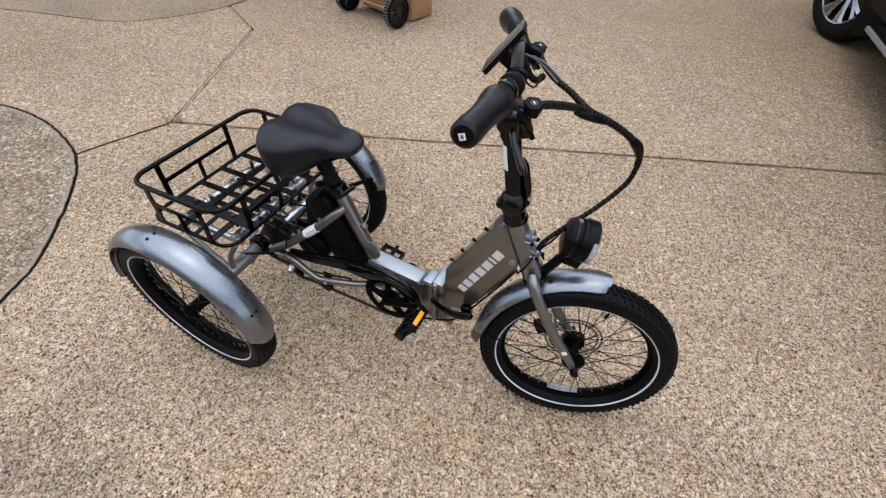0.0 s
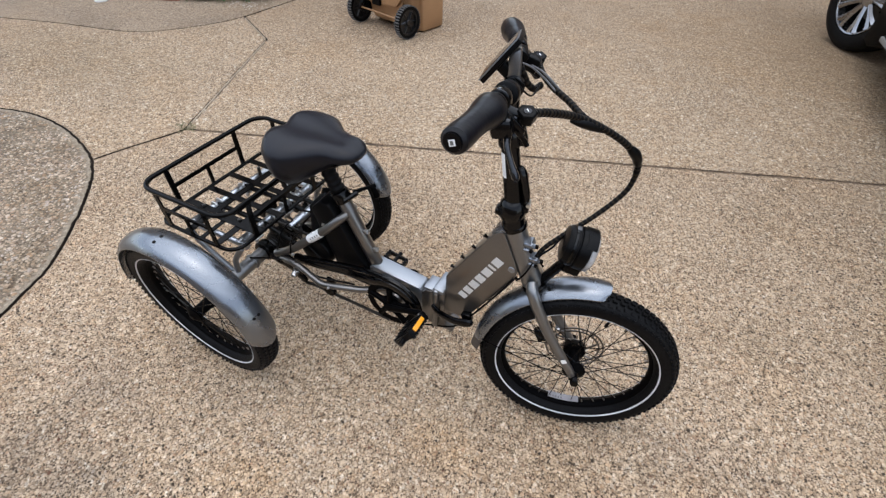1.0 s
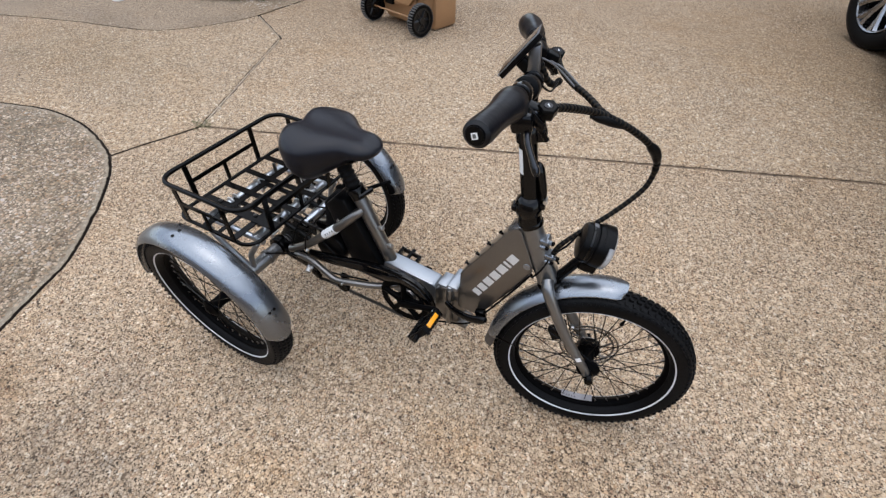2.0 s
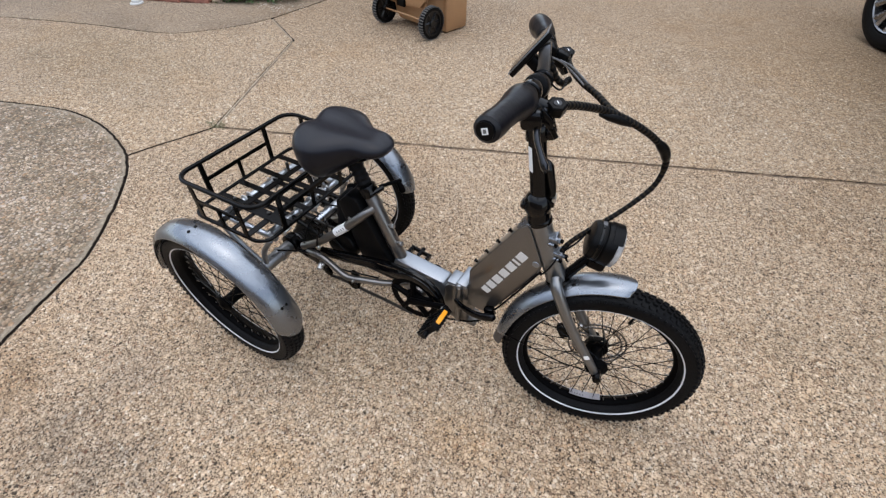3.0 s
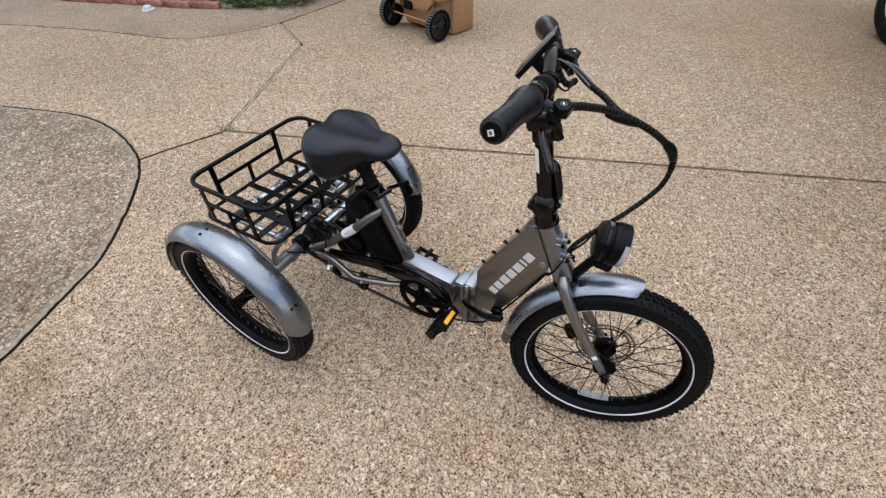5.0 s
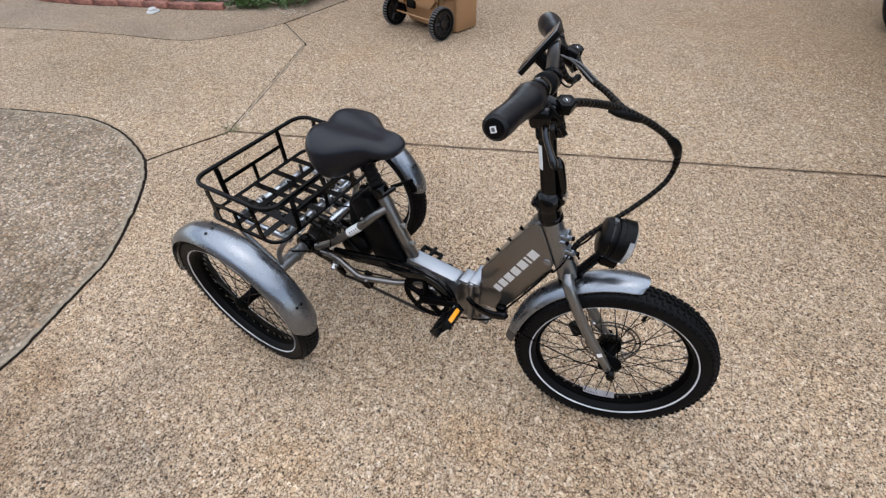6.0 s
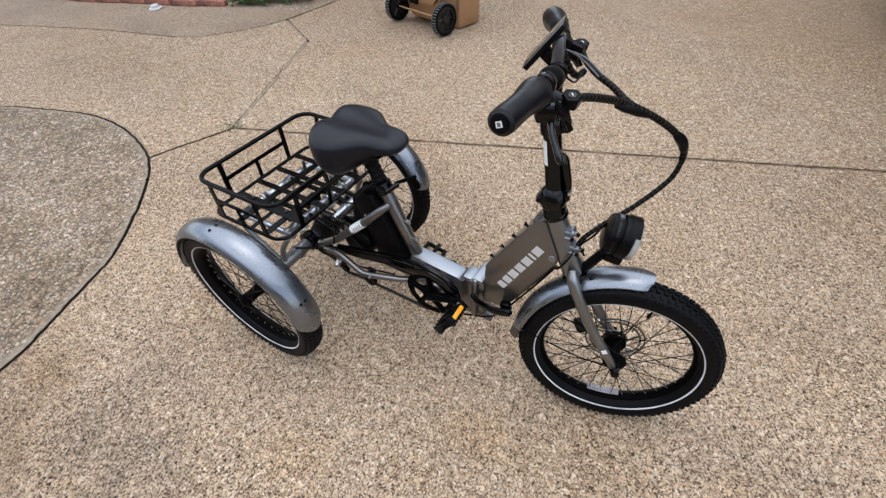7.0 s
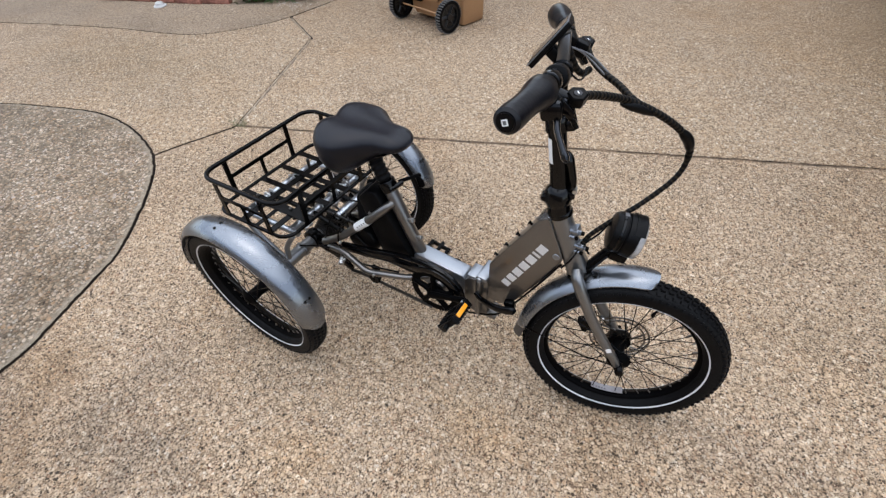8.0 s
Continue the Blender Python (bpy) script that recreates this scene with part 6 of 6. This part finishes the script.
for x in (-0.300, 0.300):
    wheel_part = Shape().lathe([(0.098, -0.024), (0.112, -0.027), (0.122, -0.024), (0.125, -0.012), (0.125, 0.012), (0.122, 0.024), (0.112, 0.027), (0.098, 0.024)], 40)
    ribs = Shape()
    for i in range(36):
        ribs.box((0.009, 0.052, 0.007), Matrix.Rotation(radians(10 * i), 4, "Y") @ Matrix.Translation((0, 0, 0.1245)))
    wheel_part = wheel_part.done("wheel", M_RUBBER, bin_root, "black ribbed bin wheel", m=Matrix.Translation((x, 0.0, 0.128)) @ Matrix.Rotation(radians(90), 4, "Z"))
    # ribs are paler than the tyre
    ribs.done("tread", M_TREAD, wheel_part, "pale grey ribbed tread")
    rim = Shape().lathe([(0.001, -0.026), (0.026, -0.026), (0.030, -0.020), (0.030, 0.020), (0.026, 0.026), (0.001, 0.026)], 24, closed=False)
    rim.lathe([(0.086, -0.020), (0.100, -0.020), (0.100, 0.020), (0.086, 0.020)], 36)
    rim.lathe([(0.025, -0.003), (0.095, -0.003), (0.095, 0.003), (0.025, 0.003)], 30)
    for i in range(6):
        w = i * math.pi / 3
        rim.tube([(0.024 * math.cos(w), 0, 0.024 * math.sin(w)), (0.092 * math.cos(w), 0, 0.092 * math.sin(w))], [0.016, 0.012], 6)
    rim.done("rim", M_SPOKE, wheel_part)


# ---- parked car ----
CAR_X, CAR_WHEEL_Y, CAR_R = 1.19, 4.365, 0.390
car = new("parked_car")
tagged(car, "black parked car with chrome multi-spoke wheels and side steps", "car")
car.matrix_basis = Matrix.Translation((CAR_X, CAR_WHEEL_Y, 0)) @ Matrix.Rotation(radians(3), 4, "Z")
LENGTH_BACK = 3.05


def arch(cy, r=0.455, n=12):
    return [(cy + r * math.cos(math.pi * i / n), 0.385 + r * math.sin(math.pi * i / n)) for i in range(n + 1)]


profile = [(0.98, 0.42)] + [(0.98, 0.86), (0.90, 1.02), (0.0, 1.12), (-0.5, 1.14), (-4.05, 1.14), (-4.12, 0.95), (-4.12, 0.42)]
profile += [(-LENGTH_BACK - 0.455, 0.42)] + arch(-LENGTH_BACK)[::-1] + [(-LENGTH_BACK + 0.455, 0.40), (-0.455, 0.40)] + arch(0.0)[::-1] + [(0.455, 0.42)]
turn_car = Matrix.Rotation(radians(90), 4, "Z")
body = Shape()
body.plate(profile, -1.90, -0.02, 0.02, m=turn_car)
body = body.done("body", M_CARPAINT, car)
cabin = [(0.0, 1.12), (-0.65, 1.62), (-0.95, 1.74), (-3.7, 1.76), (-4.05, 1.14)]
Shape().plate(cabin, -1.76, -0.16, 0.06, m=turn_car).done("cabin", M_CARPAINT, car)
for x in (0.152, 1.768):
    for a, b in (((-0.35, -1.45), (-0.85, -1.45)), ((-1.53, -2.55), (-1.53, -2.55)), ((-2.63, -3.75), (-2.63, -3.60))):
        s = Shape()
        s.plate([(a[0], 1.17), (a[1], 1.17), (b[1], 1.62), (b[0], 1.62)], -x - 0.005, -x + 0.005, 0.002, m=turn_car)
        s.done("window", M_CARGLASS, car, "tinted side window")
for x in (-0.02, 1.83):
    flap = [(-0.44, 0.20), (-0.44, 0.62), (-0.52, 0.66), (-0.97, 0.42), (-0.97, 0.335), (-0.58, 0.19)]
    Shape().plate(flap, -0.26 if x < 1 else -1.86, -0.03 if x < 1 else -1.62, 0.01, m=turn_car).done("wheel_arch_liner", M_DEEP, car, "black plastic arch liner")
    step = Shape().box((0.14, 1.62, 0.045), pose(x + 0.05, -1.76, 0.350), 0.012).done("side_step", M_PLASTIC, car, "black side step")
    Shape().box((0.016, 1.60, 0.030), pose(x - 0.024 if x < 1 else x + 0.124, -1.76, 0.348), 0.003).done("step_edge", M_TRIM, step, "grey step edge")
    Shape().box((0.10, 1.55, 0.004), pose(x + 0.055, -1.76, 0.374), 0.001).done("tread_pad", M_RUBBER, step)
for x, k in ((0.12, 1), (1.80, -1)):
    for y in (0.0, -LENGTH_BACK):
        steered = radians(24) if y == 0.0 else 0.0
        m = Matrix.Translation((x, y, CAR_R)) @ Matrix.Rotation(steered - radians(90 * k), 4, "Z")
        tyre = Shape().lathe([(0.262, -0.10), (0.275, -0.118), (0.32, -0.128), (0.362, -0.118), (0.380, -0.098), (CAR_R, -0.06), (CAR_R, 0.06), (0.380, 0.098), (0.362, 0.118), (0.32, 0.128), (0.275, 0.118), (0.262, 0.10)], 64)
        tyre = tyre.done("wheel", M_RUBBER, car, "wide road tyre", m=m)
        rim = Shape().lathe([(0.268, -0.112), (0.262, -0.120), (0.250, -0.115), (0.246, -0.085), (0.243, 0.10), (0.262, 0.10)], 56)
        for i in range(9):
            w = 2 * math.pi * i / 9
            for dw in (-0.075, 0.075):
                rim.tube([(0.055 * math.cos(w), -0.085, 0.055 * math.sin(w)), (0.15 * math.cos(w + dw * 0.9), -0.096, 0.15 * math.sin(w + dw * 0.9)), (0.225 * math.cos(w + dw * 1.4), -0.106, 0.225 * math.sin(w + dw * 1.4)), (0.252 * math.cos(w + dw * 1.7), -0.108, 0.252 * math.sin(w + dw * 1.7))], [0.020, 0.017, 0.021, 0.026], 4, flat=0.7)
        rim.lathe([(0.001, -0.10), (0.04, -0.10), (0.062, -0.092), (0.065, -0.06), (0.001, -0.06)], 24, closed=False)
        rim.done("rim", M_CHROME, tyre, "polished multi-spoke rim")
        Shape().lathe([(0.02, 0.03), (0.242, 0.03), (0.242, 0.045), (0.02, 0.045)], 40).done("wheel_back", M_DEEP, tyre)
        Shape().lathe([(0.02, 0.0), (0.16, 0.0), (0.16, 0.02), (0.02, 0.02)], 30).done("brake_disc", M_CHAIN, tyre)


# ---- pebbles that stand proud of the slabs, where the drive is nearest ----
def inside(px, py, outline):
    """Which of the points lie in the outline, and how far each is from its edge."""
    hit = np.zeros(len(px), bool)
    gap = np.full(len(px), 9.0)
    for (ax, ay), (bx, by) in zip(outline, outline[1:] + outline[:1]):
        cut = (ay > py) != (by > py)
        hit ^= cut & (px < (bx - ax) * (py - ay) / ((by - ay) or 1e-9) + ax)
        t = np.clip(((px - ax) * (bx - ax) + (py - ay) * (by - ay)) / ((bx - ax) ** 2 + (by - ay) ** 2 + 1e-12), 0, 1)
        gap = np.minimum(gap, np.hypot(px - ax - t * (bx - ax), py - ay - t * (by - ay)))
    return hit, gap


def pebbles(parent, outline, stretch, step, mat, edge, full, last, seed, chips=False):
    """Rounded pebbles on a slab: dense within `full` metres of the middle of the drive, thinning out to `last`. One joined mesh."""
    rnd = np.random.default_rng(seed)
    x0, x1, y0, y1 = stretch
    gx, gy = np.meshgrid(np.arange(x0, x1, step), np.arange(y0, y1, step * 0.866))
    gx[1::2] += step / 2
    px, py = gx.ravel() + rnd.normal(0, step * 0.17, gx.size), gy.ravel() + rnd.normal(0, step * 0.17, gx.size)
    way = np.hypot(px + 0.10, py + 0.75)
    share = np.clip((last - way) / (last - full), 0, 1) * 0.93
    # the stretch on the tricycle's side of two lines that meet at one corner of the drive
    for ux, uy in ((-0.504, 0.864), (0.402, 0.915)):
        share *= np.clip(((px + 1.36) * ux + (py + 1.13) * uy + 0.32) / 0.20, 0, 1)
    if chips:
        # chips lie in loose clusters
        swell = sum(np.sin((px * a + py * b) / step + c) for a, b, c in ((1.70, 0.95, 0.3), (-1.20, 1.90, 1.9), (0.60, -2.30, 4.1), (2.60, 0.40, 2.2)))
        share *= np.clip(0.66 + 0.26 * swell, 0.08, 1.0)
    keep = rnd.random(px.size) < share
    px, py = px[keep], py[keep]
    within, gap = inside(px, py, outline)
    keep = within & (gap > edge)
    px, py = px[keep], py[keep]
    k, sides = len(px), 5 if chips else 6
    size = np.clip(rnd.lognormal(math.log(0.27 * step), 0.36, k), 0.13 * step, 0.70 * step) if chips else step * np.clip(rnd.lognormal(-0.80, 0.26, k), 0.24, 0.85)
    squash, spin = rnd.uniform(0.62, 0.98, k), rnd.uniform(0, 6.283, k)
    high = 0.0014 + size * 0.25 if chips else size * rnd.uniform(0.12, 0.34, k)
    lean = rnd.uniform(-0.25, 0.25, (2, k))
    verts = np.zeros((k, 2 * sides, 3), np.float32)
    for ring, (wide, up) in enumerate(((1.0, -0.25), (0.62, 1.0))):
        for j in range(sides):
            w = 2 * math.pi * (j + 0.5 * ring) / sides
            r = size * wide * rnd.uniform(0.84, 1.14, k)
            a, b = r * math.cos(w), r * math.sin(w) * squash
            verts[:, ring * sides + j, 0] = px + a * np.cos(spin) - b * np.sin(spin)
            verts[:, ring * sides + j, 1] = py + a * np.sin(spin) + b * np.cos(spin)
            verts[:, ring * sides + j, 2] = high * up + (lean[0] * a + lean[1] * b) * ring
    loops = [v for j in range(sides) for v in (j, (j + 1) % sides, sides + (j + 1) % sides, sides + j)] + list(range(sides, 2 * sides))
    counts = [4] * sides + [sides]
    me = bpy.data.meshes.new("pebbles")
    me.vertices.add(k * 2 * sides)
    me.vertices.foreach_set("co", verts.ravel())
    index = (np.arange(k)[:, None] * 2 * sides + np.array(loops)[None]).ravel().astype(np.int32)
    me.loops.add(len(index))
    me.loops.foreach_set("vertex_index", index)
    totals = np.tile(np.array(counts, np.int32), k)
    me.polygons.add(len(totals))
    me.polygons.foreach_set("loop_start", np.concatenate(([0], np.cumsum(totals)[:-1])).astype(np.int32))
    me.polygons.foreach_set("use_smooth", np.ones(len(totals), bool))
    me.update(calc_edges=True)
    me.materials.append(mat)
    ob = new("pebbles", me)
    ob.parent = parent
    return tagged(ob, "small dark stone chips set in the slab" if chips else "small washed pebbles set in the slab", "", "", "stuff")


pebbles(near_slab, [JOINT, *RING_FRONT, (-2.5, -14.0), (14.0, -14.0), FAR_END], (-2.5, 1.5, -1.5, 2.2), 0.0100, M_PEBBLE, 0.019, 1.9, 3.3, 31)
pebbles(near_slab, [JOINT, *RING_FRONT, (-2.5, -14.0), (14.0, -14.0), FAR_END], (-2.5, 1.5, -1.5, 2.2), 0.0100, M_CHIP, 0.019, 2.2, 3.0, 35, chips=True)
pebbles(side_slab, [*RING_TOP, (-14.0, -4.4), *BEND[::-1], ELBOW, JOINT], (-5.2, -2.3, -0.2, 2.2), 0.0130, M_MIXED, 0.016, 3.2, 5.6, 32)
pebbles(far_slab, [TIP, ELBOW, JOINT, FAR_END, (14.0, 14.0), (-3.0, 14.0), (-3.42, 5.0), (-3.561, 3.15)], (-3.3, 1.9, 0.5, 3.8), 0.0130, M_MIXED, 0.016, 2.8, 4.9, 33)
pebbles(patch_slab, [*RING_FRONT[::-1], *RING_TOP[1:-1], *RING_BACK[::-1][:-1]], (-4.4, -1.7, -1.7, 0.4), 0.0165, M_PATCH_PEBBLE, 0.026, 2.6, 4.6, 34)
